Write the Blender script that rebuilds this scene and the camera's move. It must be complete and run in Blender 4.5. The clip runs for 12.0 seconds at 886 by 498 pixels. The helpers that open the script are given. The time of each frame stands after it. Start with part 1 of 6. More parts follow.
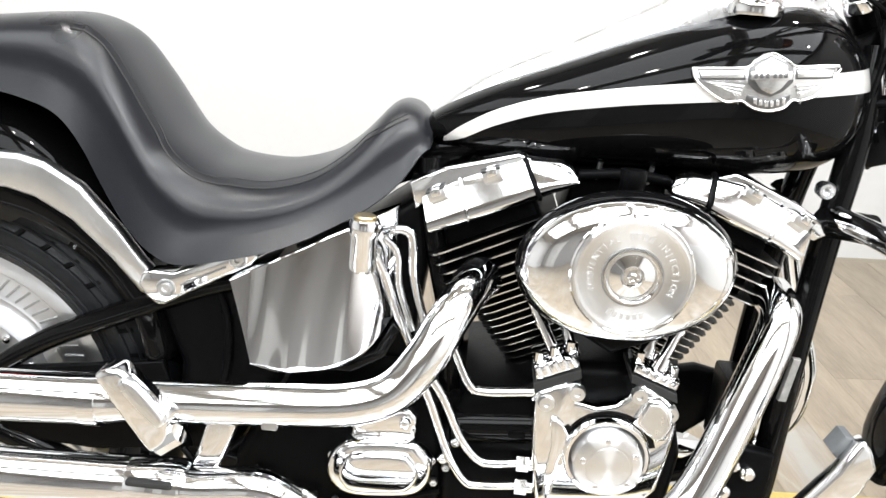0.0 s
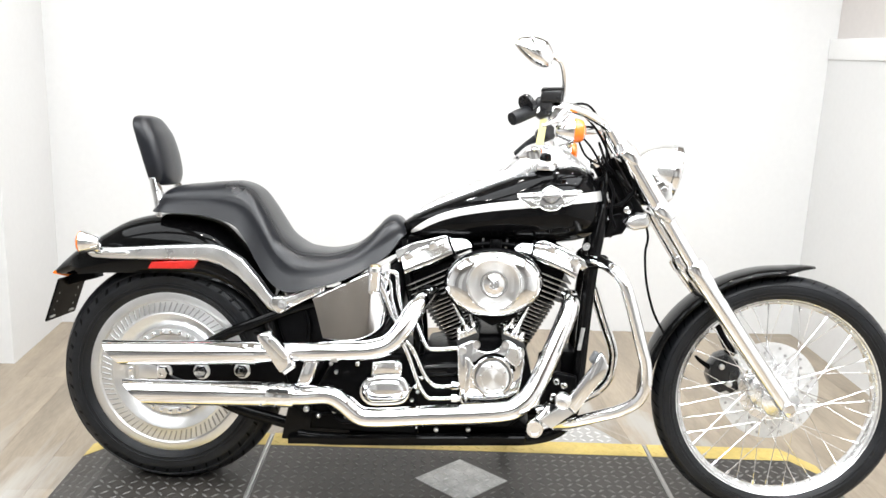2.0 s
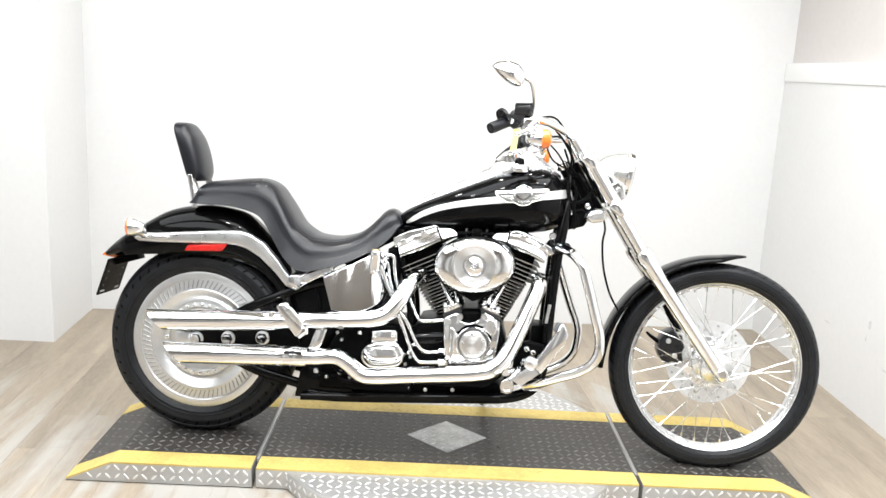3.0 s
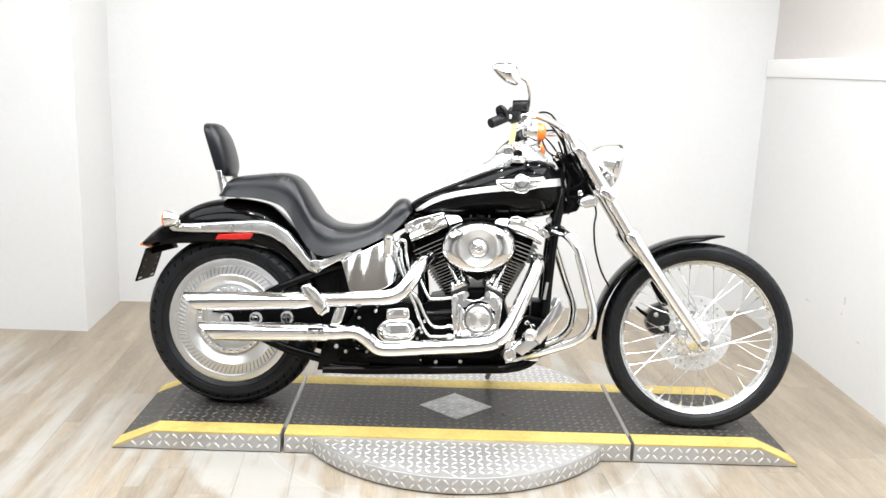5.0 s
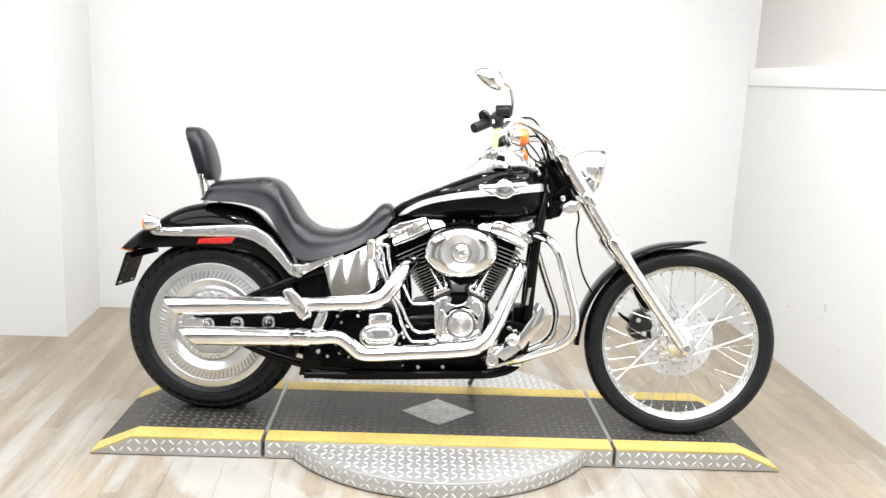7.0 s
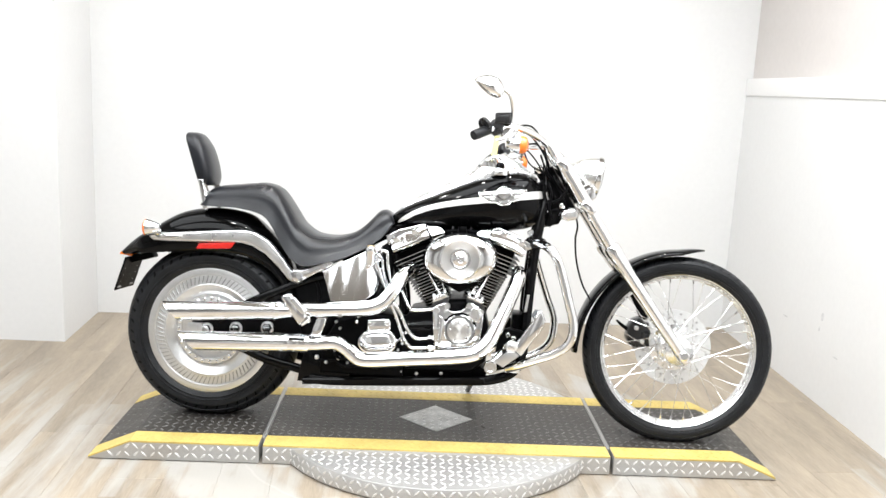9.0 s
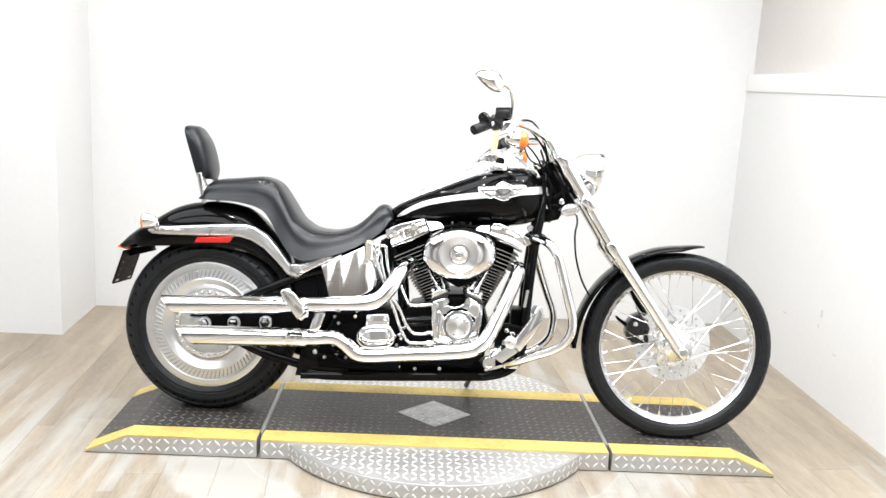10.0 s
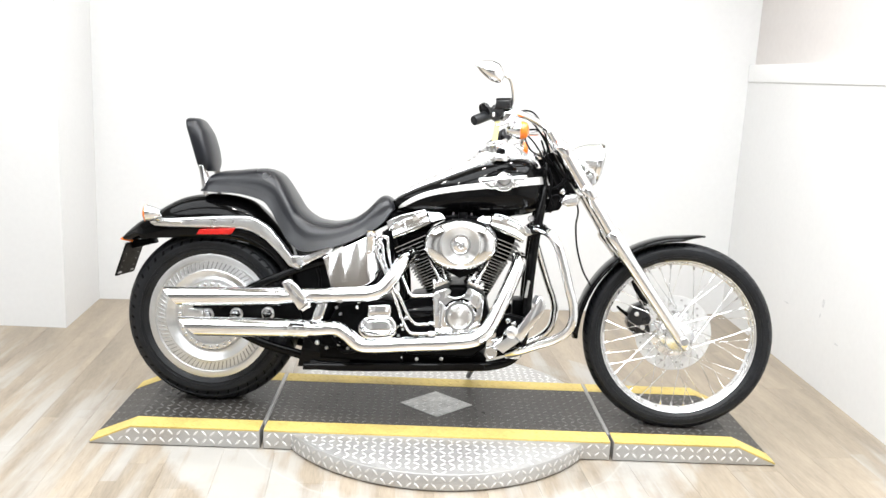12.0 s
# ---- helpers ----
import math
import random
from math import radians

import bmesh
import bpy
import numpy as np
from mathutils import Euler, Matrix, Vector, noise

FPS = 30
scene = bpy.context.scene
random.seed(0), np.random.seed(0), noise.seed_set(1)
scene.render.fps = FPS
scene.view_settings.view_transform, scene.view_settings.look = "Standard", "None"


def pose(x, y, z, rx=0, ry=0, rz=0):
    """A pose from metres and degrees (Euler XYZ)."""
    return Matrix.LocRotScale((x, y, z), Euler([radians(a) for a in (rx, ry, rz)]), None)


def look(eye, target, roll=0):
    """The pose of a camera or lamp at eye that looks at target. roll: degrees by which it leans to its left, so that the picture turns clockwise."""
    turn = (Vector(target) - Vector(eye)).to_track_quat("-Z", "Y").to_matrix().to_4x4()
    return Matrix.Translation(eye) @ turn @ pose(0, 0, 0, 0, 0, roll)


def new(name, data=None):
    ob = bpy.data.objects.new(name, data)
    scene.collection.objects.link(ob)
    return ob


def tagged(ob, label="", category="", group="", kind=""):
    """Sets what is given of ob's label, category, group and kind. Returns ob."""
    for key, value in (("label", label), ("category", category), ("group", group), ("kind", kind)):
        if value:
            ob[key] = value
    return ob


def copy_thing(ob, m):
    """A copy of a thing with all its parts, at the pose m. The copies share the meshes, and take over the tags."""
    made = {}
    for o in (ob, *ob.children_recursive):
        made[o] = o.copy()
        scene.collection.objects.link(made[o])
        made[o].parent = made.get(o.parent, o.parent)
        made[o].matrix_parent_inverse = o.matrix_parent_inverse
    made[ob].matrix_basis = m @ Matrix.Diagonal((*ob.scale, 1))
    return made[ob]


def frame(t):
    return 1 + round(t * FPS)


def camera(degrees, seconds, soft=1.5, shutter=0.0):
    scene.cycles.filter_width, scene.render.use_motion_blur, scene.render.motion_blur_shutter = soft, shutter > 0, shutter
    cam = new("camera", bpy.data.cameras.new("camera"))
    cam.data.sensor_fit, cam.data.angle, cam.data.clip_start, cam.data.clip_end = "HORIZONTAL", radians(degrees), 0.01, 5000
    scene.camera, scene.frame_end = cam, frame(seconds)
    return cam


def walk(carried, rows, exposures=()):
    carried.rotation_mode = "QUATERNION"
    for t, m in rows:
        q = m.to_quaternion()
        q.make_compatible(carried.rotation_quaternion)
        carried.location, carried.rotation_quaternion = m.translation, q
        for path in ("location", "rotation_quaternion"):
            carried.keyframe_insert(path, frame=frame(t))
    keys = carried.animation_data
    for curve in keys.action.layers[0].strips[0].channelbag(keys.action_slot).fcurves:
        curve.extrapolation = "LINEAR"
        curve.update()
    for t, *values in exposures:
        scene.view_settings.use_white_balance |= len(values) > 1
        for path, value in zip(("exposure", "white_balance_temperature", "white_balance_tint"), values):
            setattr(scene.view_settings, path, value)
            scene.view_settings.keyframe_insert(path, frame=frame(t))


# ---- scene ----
cam = camera(55.0, 12.0)
PATH = [
    (0, (0.632, -1.121, 1.152), (0.7, 0.713, 0.356), 4.8),
    (0.1, (0.662, -1.184, 1.176), (0.67, 0.652, 0.381), 4.02),
    (0.2, (0.69, -1.247, 1.199), (0.655, 0.602, 0.439), 3.5),
    (0.3, (0.714, -1.311, 1.221), (0.663, 0.529, 0.438), 3.27),
    (0.4, (0.729, -1.376, 1.239), (0.7, 0.459, 0.443), 3.49),
    (0.5, (0.735, -1.443, 1.253), (0.746, 0.33, 0.515), 4),
    (0.7, (0.72, -1.581, 1.269), (0.774, 0.285, 0.551), 4.13),
    (0.8, (0.706, -1.652, 1.272), (0.759, 0.214, 0.553), 3.74),
    (0.9, (0.696, -1.722, 1.276), (0.767, 0.151, 0.579), 3.5),
    (1, (0.691, -1.791, 1.28), (0.761, -0.181, 0.73), 3.14),
    (1.1, (0.692, -1.859, 1.286), (0.769, 0.045, 0.677), 2.69),
    (1.2, (0.695, -1.924, 1.294), (0.771, -0.006, 0.732), 2.39),
    (1.4, (0.703, -2.05, 1.31), (0.789, -0.12, 0.791), 2.09),
    (1.5, (0.705, -2.109, 1.318), (0.795, -0.188, 0.824), 2),
    (1.6, (0.706, -2.166, 1.324), (0.757, -0.236, 0.803), 1.69),
    (1.7, (0.707, -2.221, 1.329), (0.75, -0.294, 0.794), 1.79),
    (1.8, (0.707, -2.275, 1.333), (0.763, -0.346, 0.808), 2.14),
    (1.9, (0.707, -2.328, 1.336), (0.757, -0.387, 0.856), 2.29),
    (2, (0.707, -2.38, 1.338), (0.745, -0.433, 0.884), 2.3),
    (2.1, (0.703, -2.432, 1.34), (0.735, -0.483, 0.895), 2.24),
    (2.2, (0.694, -2.484, 1.342), (0.727, -0.534, 0.902), 2.2),
    (2.3, (0.682, -2.536, 1.344), (0.747, -0.584, 0.91), 2.34),
    (2.4, (0.673, -2.586, 1.345), (0.763, -0.634, 0.918), 2.46),
    (2.5, (0.669, -2.635, 1.346), (0.753, -0.685, 0.91), 2.4),
    (2.7, (0.682, -2.727, 1.347), (0.735, -0.775, 0.917), 2.27),
    (2.8, (0.697, -2.769, 1.348), (0.735, -0.811, 0.939), 2.33),
    (2.9, (0.716, -2.806, 1.351), (0.752, -0.847, 0.949), 2.58),
    (3, (0.739, -2.838, 1.356), (0.773, -0.889, 0.937), 2.99),
    (3.2, (0.773, -2.889, 1.366), (0.764, -0.951, 0.917), 3.49),
    (4.8, (0.714, -3.146, 1.355), (0.724, -1.188, 0.948), 2),
    (5, (0.718, -3.134, 1.357), (0.748, -1.178, 0.94), 2),
    (5.1, (0.72, -3.131, 1.356), (0.767, -1.171, 0.952), 2.02),
    (5.2, (0.722, -3.129, 1.354), (0.774, -1.169, 0.952), 1.96),
    (5.3, (0.723, -3.128, 1.352), (0.782, -1.168, 0.952), 1.91),
    (5.5, (0.725, -3.127, 1.349), (0.777, -1.167, 0.95), 1.8),
    (5.7, (0.726, -3.126, 1.348), (0.769, -1.166, 0.952), 1.83),
    (6, (0.727, -3.125, 1.348), (0.782, -1.167, 0.943), 2.1),
    (6.5, (0.719, -3.126, 1.348), (0.763, -1.165, 0.956), 2.3),
    (7, (0.726, -3.133, 1.342), (0.791, -1.173, 0.947), 2.4),
    (9, (0.719, -3.142, 1.336), (0.79, -1.178, 0.961), 2.8),
    (9.5, (0.719, -3.135, 1.338), (0.785, -1.173, 0.954), 2.9),
    (10, (0.717, -3.131, 1.337), (0.792, -1.171, 0.949), 3.1),
    (10.5, (0.711, -3.13, 1.334), (0.781, -1.171, 0.94), 3.2),
    (11, (0.716, -3.129, 1.331), (0.784, -1.17, 0.93), 3.3),
    (11.5, (0.712, -3.135, 1.334), (0.786, -1.178, 0.931), 3.1),
    (12, (0.726, -3.142, 1.327), (0.793, -1.184, 0.925), 2.8),
]
walk(cam, [(t, look(eye, target, roll)) for t, eye, target, roll in PATH],
     [(0, 0.0), (3.2, 0.0), (4.8, -0.1), (7.2, -0.1), (9, -0.03), (12, 0.02)])

# ---- light ----
world = bpy.data.worlds.new("world")
scene.world = world
world.use_nodes = True
world.node_tree.nodes["Background"].inputs[0].default_value = (0.9, 0.95, 1.0, 1)
world.node_tree.nodes["Background"].inputs[1].default_value = 0.15

X0, X1, Y0, TOP = -3.4, 2.58, -6.2, 3.0   # the room
# big ceiling panels, added out of view to keep the light soft
ADDED_PANELS = [(-1.5, -0.7), (0.2, -0.7), (1.75, -0.7), (-1.5, -2.9), (0.2, -2.9), (1.75, -2.9)]
PANEL_X, PANEL_Y = 1.4, 1.75
SPOTS = [(-0.3, 0.55), (0.35, 0.6), (1.05, 0.6), (1.7, 0.55), (-0.4, -1.3), (0.2, -1.35), (1.5, -1.3), (2.1, -1.2)]
PANEL_W, SPOT_W = (40.0, 52.0, 74.0, 42.0, 53.0, 71.0), 9.0


def area_lamp(name, x, y, z, sx, sy, watts, colour, shape="RECTANGLE"):
    la = bpy.data.lights.new(name, "AREA")
    la.shape, la.size, la.size_y, la.energy, la.color = shape, sx, sy, watts, colour
    ob = new(name, la)
    ob.location = (x, y, z)
    return ob


for (px, py), watts in zip(ADDED_PANELS, PANEL_W):
    area_lamp("added_panel_lamp", px, py, TOP - 0.065, PANEL_X, PANEL_Y, watts, (0.948, 0.984, 1.015))
for px, py in SPOTS:
    area_lamp("spot_lamp", px, py, TOP - 0.175, 0.09, 0.09, SPOT_W, (1.0, 0.975, 0.94), "DISK")


# ---- materials ----
def mat(name, col, rough=0.5, metal=0.0, var=0.08, scale=6.0, fine=90.0, bump=0.0, bscale=300.0, coat=0.0, rvar=0.06, stretch=(1, 1, 1), tint=None, rand=0.0, trans=0.0, ior=1.45, emit=None, spec=0.5):
    m = bpy.data.materials.new(name)
    m.use_nodes = True
    nt = m.node_tree
    n, link = nt.nodes, nt.links.new
    b = n["Principled BSDF"]
    tc = n.new("ShaderNodeTexCoord")
    mp = n.new("ShaderNodeMapping")
    mp.inputs["Scale"].default_value = stretch
    link(tc.outputs["Object"], mp.inputs[0])
    src = mp.outputs[0]
    if rand:
        oi = n.new("ShaderNodeObjectInfo")
        sc = n.new("ShaderNodeVectorMath")
        sc.operation = "SCALE"
        cm = n.new("ShaderNodeCombineXYZ")
        for k in range(3):
            link(oi.outputs["Random"], cm.inputs[k])
        link(cm.outputs[0], sc.inputs[0])
        sc.inputs["Scale"].default_value = 37.0
        ad = n.new("ShaderNodeVectorMath")
        link(mp.outputs[0], ad.inputs[0])
        link(sc.outputs[0], ad.inputs[1])
        src = ad.outputs[0]
    big, small = n.new("ShaderNodeTexNoise"), n.new("ShaderNodeTexNoise")
    for t, s, d in ((big, scale, 4.0), (small, fine, 3.0)):
        t.inputs["Scale"].default_value, t.inputs["Detail"].default_value = s, d
        link(src, t.inputs["Vector"])
    av = n.new("ShaderNodeMath")
    av.operation = "MULTIPLY_ADD"
    link(big.outputs[0], av.inputs[0])
    av.inputs[1].default_value = 0.65
    half = n.new("ShaderNodeMath")
    half.operation = "MULTIPLY"
    half.inputs[1].default_value = 0.35
    link(small.outputs[0], half.inputs[0])
    link(half.outputs[0], av.inputs[2])
    ramp = n.new("ShaderNodeMapRange")
    ramp.inputs[1].default_value, ramp.inputs[2].default_value = 0.3, 0.7
    link(av.outputs[0], ramp.inputs[0])
    mix = n.new("ShaderNodeMix")
    mix.data_type = "RGBA"
    lo = tint or [c * (1 - var) for c in col]
    hi = [min(1, c * (1 + var)) for c in col]
    mix.inputs[6].default_value, mix.inputs[7].default_value = (*lo, 1), (*hi, 1)
    link(ramp.outputs[0], mix.inputs[0])
    out = mix.outputs[2]
    if rand:
        hsv = n.new("ShaderNodeHueSaturation")
        mr = n.new("ShaderNodeMapRange")
        mr.inputs[3].default_value, mr.inputs[4].default_value = 1 - rand, 1 + rand
        link(oi.outputs["Random"], mr.inputs[0])
        link(mr.outputs[0], hsv.inputs["Value"])
        link(out, hsv.inputs["Color"])
        out = hsv.outputs[0]
    link(out, b.inputs["Base Color"])
    rr = n.new("ShaderNodeMapRange")
    rr.inputs[3].default_value, rr.inputs[4].default_value = max(0.01, rough - rvar), min(1, rough + rvar)
    link(big.outputs[0], rr.inputs[0])
    link(rr.outputs[0], b.inputs["Roughness"])
    b.inputs["Metallic"].default_value = metal
    b.inputs["IOR"].default_value = ior
    b.inputs["Specular IOR Level"].default_value = spec
    b.inputs["Coat Weight"].default_value, b.inputs["Coat Roughness"].default_value = coat, 0.03
    b.inputs["Transmission Weight"].default_value = trans
    if emit:
        b.inputs["Emission Color"].default_value, b.inputs["Emission Strength"].default_value = (*emit[0], 1), emit[1]
    if bump:
        bt = n.new("ShaderNodeTexNoise")
        bt.inputs["Scale"].default_value, bt.inputs["Detail"].default_value = bscale, 4.0
        link(src, bt.inputs["Vector"])
        bp = n.new("ShaderNodeBump")
        bp.inputs["Strength"].default_value, bp.inputs["Distance"].default_value = bump, 0.002
        link(bt.outputs[0], bp.inputs["Height"])
        link(bp.outputs[0], b.inputs["Normal"])
    return m


CHROME = mat("chrome", (0.9, 0.905, 0.915), 0.07, 1.0, 0.02, 12, rvar=0.03)
SATIN = mat("satin_aluminium", (0.76, 0.765, 0.77), 0.3, 1.0, 0.06, 20, rvar=0.08, bump=0.05, bscale=500)
BRUSHED = mat("brushed_aluminium", (0.76, 0.765, 0.77), 0.33, 1.0, 0.05, 30, rvar=0.08, bump=0.03)
ROTOR = mat("worn_rotor_steel", (0.7, 0.705, 0.71), 0.42, 0.45, 0.12, 40, rvar=0.08, bump=0.05, bscale=500)
BLACK = mat("black_gloss_paint", (0.003, 0.003, 0.0032), 0.04, 0.0, 0.2, 6, rvar=0.015, spec=0.17)
DARK = mat("black_powder_coat", (0.0025, 0.0025, 0.0028), 0.34, 0.0, 0.3, 20, bump=0.12, bscale=600, rvar=0.1, spec=0.06)
PLASTIC = mat("black_plastic", (0.0035, 0.0035, 0.004), 0.4, 0.0, 0.25, 30, bump=0.1, bscale=400, spec=0.07)
RUBBER = mat("tyre_rubber", (0.007, 0.0078, 0.0095), 0.4, 0.0, 0.6, 14, bump=0.3, bscale=260, rvar=0.14, spec=0.36)
LEATHER = mat("black_leather", (0.006, 0.0068, 0.0095), 0.3, 0.0, 0.3, 5, bump=0.06, bscale=420, rvar=0.08, spec=0.46)
HOUSING = mat("black_switch_plastic", (0.012, 0.012, 0.013), 0.28, 0.0, 0.25, 30, bump=0.08, bscale=400, spec=0.5)
RIMCHROME = mat("worn_rim_chrome", (0.86, 0.865, 0.872), 0.27, 1.0, 0.05, 25, rvar=0.05)
LEATHER.node_tree.nodes["Principled BSDF"].inputs["Sheen Weight"].default_value = 0.07
LEATHER.node_tree.nodes["Principled BSDF"].inputs["Sheen Roughness"].default_value = 0.3
PADGREY = mat("grey_rubber", (0.1, 0.105, 0.11), 0.6, 0.0, 0.2, 30, bump=0.2)
PIPING = mat("black_stitching", (0.012, 0.012, 0.012), 0.55, 0.0, 0.2, 90)
SILVER = mat("silver_paint", (0.74, 0.73, 0.71), 0.3, 0.35, 0.03, 8, coat=1.0, rvar=0.04)
RED = mat("red_reflector", (0.5, 0.014, 0.01), 0.2, 0.0, 0.25, 60, bump=0.5, bscale=260, coat=0.6)
AMBER = mat("amber_lens", (0.95, 0.2, 0.015), 0.2, 0.0, 0.15, 60, bump=0.4, bscale=240, coat=0.8)
def spun():
    """Metal turned on a lathe: the gloss is drawn out across the rings."""
    m = mat("spun_aluminium", (0.8, 0.8, 0.8), 0.32, 1.0, 0.04, 30, rvar=0.05)
    n, link = m.node_tree.nodes, m.node_tree.links.new
    b = n["Principled BSDF"]
    tg = n.new("ShaderNodeTangent")
    tg.direction_type, tg.axis = "RADIAL", "Y"
    link(tg.outputs[0], b.inputs["Tangent"])
    b.inputs["Anisotropic"].default_value = 0.95
    b.inputs["Anisotropic Rotation"].default_value = 0.25
    return m


SPUN = spun()
GLASS = mat("headlamp_glass", (0.95, 0.97, 0.97), 0.03, 0.0, 0.01, 8, trans=1.0)
TAG = mat("yellow_tag", (0.84, 0.8, 0.36), 0.5, 0.0, 0.05, 40)
BRASS = mat("brass_cap", (0.62, 0.5, 0.3), 0.3, 1.0, 0.1, 60)
BADGE = mat("badge_metal", (0.72, 0.72, 0.715), 0.22, 1.0, 0.15, 60, rvar=0.08)
BADGEDARK = mat("badge_recess", (0.16, 0.16, 0.16), 0.35, 0.9, 0.2, 60)
FINEDGE = mat("polished_fin_edge", (0.88, 0.88, 0.87), 0.25, 1.0, 0.05, 50)
CASTING = mat("dark_slot", (0.4, 0.4, 0.4), 0.4, 0.8, 0.15, 60)
ETCH = mat("frosted_lettering", (0.8, 0.8, 0.8), 0.45, 0.85, 0.04, 80)
WALL = mat("white_wall_paint", (0.665, 0.666, 0.663), 0.6, 0.0, 0.035, 1.1, 40, bump=0.08, bscale=120)
WALL2 = mat("grey_wall_paint", (0.36, 0.352, 0.345), 0.6, 0.0, 0.06, 1.2, 40, bump=0.08, bscale=120)
# a darker, warmer tone for the wall above the ledge
WALL3 = mat("warm_wall_tone", (0.575, 0.545, 0.525), 0.6, 0.0, 0.05, 0.9, 40, bump=0.08, bscale=120)
CEIL = mat("ceiling_paint", (0.42, 0.394, 0.362), 0.7, 0.0, 0.03, 1.5, 50)
TRIM = mat("white_trim_gloss", (0.74, 0.74, 0.735), 0.4, 0.0, 0.02, 3)
DIFFUSER = mat("lamp_housing", (0.7, 0.7, 0.7), 0.4, 0.0, 0.03, 8)
TREAD = mat("black_tread_plate", (0.054, 0.049, 0.044), 0.42, 0.3, 0.35, 4, 60, bump=0.2, bscale=250, rvar=0.12)
# worn lug tops, lightened further to carry the light they catch
LUG = mat("worn_lit_tread_lug", (0.175, 0.17, 0.163), 0.33, 0.5, 0.4, 5, 70, bump=0.1, rvar=0.12)
YELLOW = mat("yellow_safety_paint", (0.63, 0.485, 0.15), 0.5, 0.0, 0.1, 7, 90, bump=0.15, bscale=300, tint=(0.43, 0.32, 0.095))
ALU = mat("aluminium_tread_plate", (0.5, 0.493, 0.483), 0.44, 0.7, 0.1, 5, 120, bump=0.08, rvar=0.1)
ALULUG = mat("bright_aluminium_lug", (0.78, 0.775, 0.765), 0.38, 0.7, 0.06, 20)
GAP = mat("dark_gap", (0.02, 0.02, 0.02), 0.7)
BARE = mat("bare_diamond_plate", (0.5, 0.5, 0.49), 0.42, 0.5, 0.4, 22, 120, bump=0.2)
DOORWOOD = mat("white_door_paint", (0.7, 0.7, 0.69), 0.4, 0.0, 0.3, 2, 40, stretch=(6, 1, 0.6), bump=0.05)
SUB = mat("plank_joint", (0.3, 0.262, 0.205), 0.8)


def plank_material():
    """Oak print with pale worn patches, paler towards low x and y, and a scuffed ring round the turntable."""
    m = mat("oak_plank", (0.288, 0.241, 0.184), 0.4, 0.0, 0.28, 2.2, 26, bump=0.05, bscale=160, rvar=0.1, stretch=(7.0, 0.8, 1.0), tint=(0.195, 0.162, 0.123), rand=0.08)
    n, link = m.node_tree.nodes, m.node_tree.links.new
    b = n["Principled BSDF"]
    base = b.inputs["Base Color"].links[0].from_socket
    geo = n.new("ShaderNodeNewGeometry")

    def noise(scale, detail, stretch):
        mp = n.new("ShaderNodeMapping")
        mp.inputs["Scale"].default_value = stretch
        mp.inputs["Rotation"].default_value = (0, 0, radians(-34))
        link(geo.outputs["Position"], mp.inputs[0])
        t = n.new("ShaderNodeTexNoise")
        t.inputs["Scale"].default_value, t.inputs["Detail"].default_value = scale, detail
        link(mp.outputs[0], t.inputs["Vector"])
        return t.outputs[0]

    def remap(src, a, c, lo, hi):
        r = n.new("ShaderNodeMapRange")
        for k, v in enumerate((a, c, lo, hi)):
            r.inputs[k + 1].default_value = v
        link(src, r.inputs[0])
        return r.outputs[0]

    def calc(op, *args):
        q = n.new("ShaderNodeMath")
        q.operation = op
        for k, v in enumerate(args):
            if isinstance(v, (int, float)):
                q.inputs[k].default_value = v
            else:
                link(v, q.inputs[k])
        return q.outputs[0]

    patches = remap(noise(2.6, 5.0, (1, 0.25, 1)), 0.38, 0.66, -0.08, 0.5)
    patches = calc("ADD", patches, remap(noise(15.0, 5.0, (1, 0.1, 1)), 0.34, 0.66, -0.45, 0.45))
    # the print shows narrow staves inside each board
    turned = n.new("ShaderNodeMapping")
    turned.inputs["Rotation"].default_value = (0, 0, radians(86))
    link(geo.outputs["Position"], turned.inputs[0])
    stave = n.new("ShaderNodeTexBrick")
    stave.offset, stave.squash = 0.37, 1.0
    for key, v in (("Color1", (0, 0, 0, 1)), ("Color2", (1, 1, 1, 1)), ("Mortar", (0.4, 0.4, 0.4, 1)), ("Scale", 1.0), ("Mortar Size", 0.001), ("Mortar Smooth", 1.0), ("Brick Width", 0.58), ("Row Height", 0.0593)):
        stave.inputs[key].default_value = v
    link(turned.outputs[0], stave.inputs["Vector"])
    patches = calc("ADD", patches, remap(stave.outputs[0], 0.0, 1.0, -0.22, 0.26))
    xyz = n.new("ShaderNodeSeparateXYZ")
    link(geo.outputs["Position"], xyz.inputs[0])
    # more of the pale mix at low x and y, more tan beyond
    pale_shift = calc("ADD", remap(xyz.outputs[0], -1.6, 1.9, 0.14, -0.36), remap(xyz.outputs[1], -0.3, 0.9, 0.0, -0.62))
    dx, dy = calc("SUBTRACT", xyz.outputs[0], 0.836), calc("SUBTRACT", xyz.outputs[1], 0.02)
    dist = calc("SQRT", calc("ADD", calc("MULTIPLY", dx, dx), calc("MULTIPLY", dy, dy)))
    dist = calc("ADD", dist, remap(noise(5.0, 3.0, (1, 1, 1)), 0.3, 0.7, -0.012, 0.012))
    band = calc("MULTIPLY", remap(dist, 0.7, 0.76, 0.2, 0.95), remap(dist, 1.0, 1.035, 1.0, 0.0))
    fleck = remap(noise(7.0, 5.0, (1, 1, 1)), 0.35, 0.6, 0.55, 1.0)
    amount = n.new("ShaderNodeClamp")
    link(calc("ADD", calc("ADD", patches, pale_shift), calc("MULTIPLY", band, fleck)), amount.inputs[0])
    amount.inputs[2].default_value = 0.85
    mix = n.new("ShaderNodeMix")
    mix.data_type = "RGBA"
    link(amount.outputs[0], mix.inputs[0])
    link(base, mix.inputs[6])
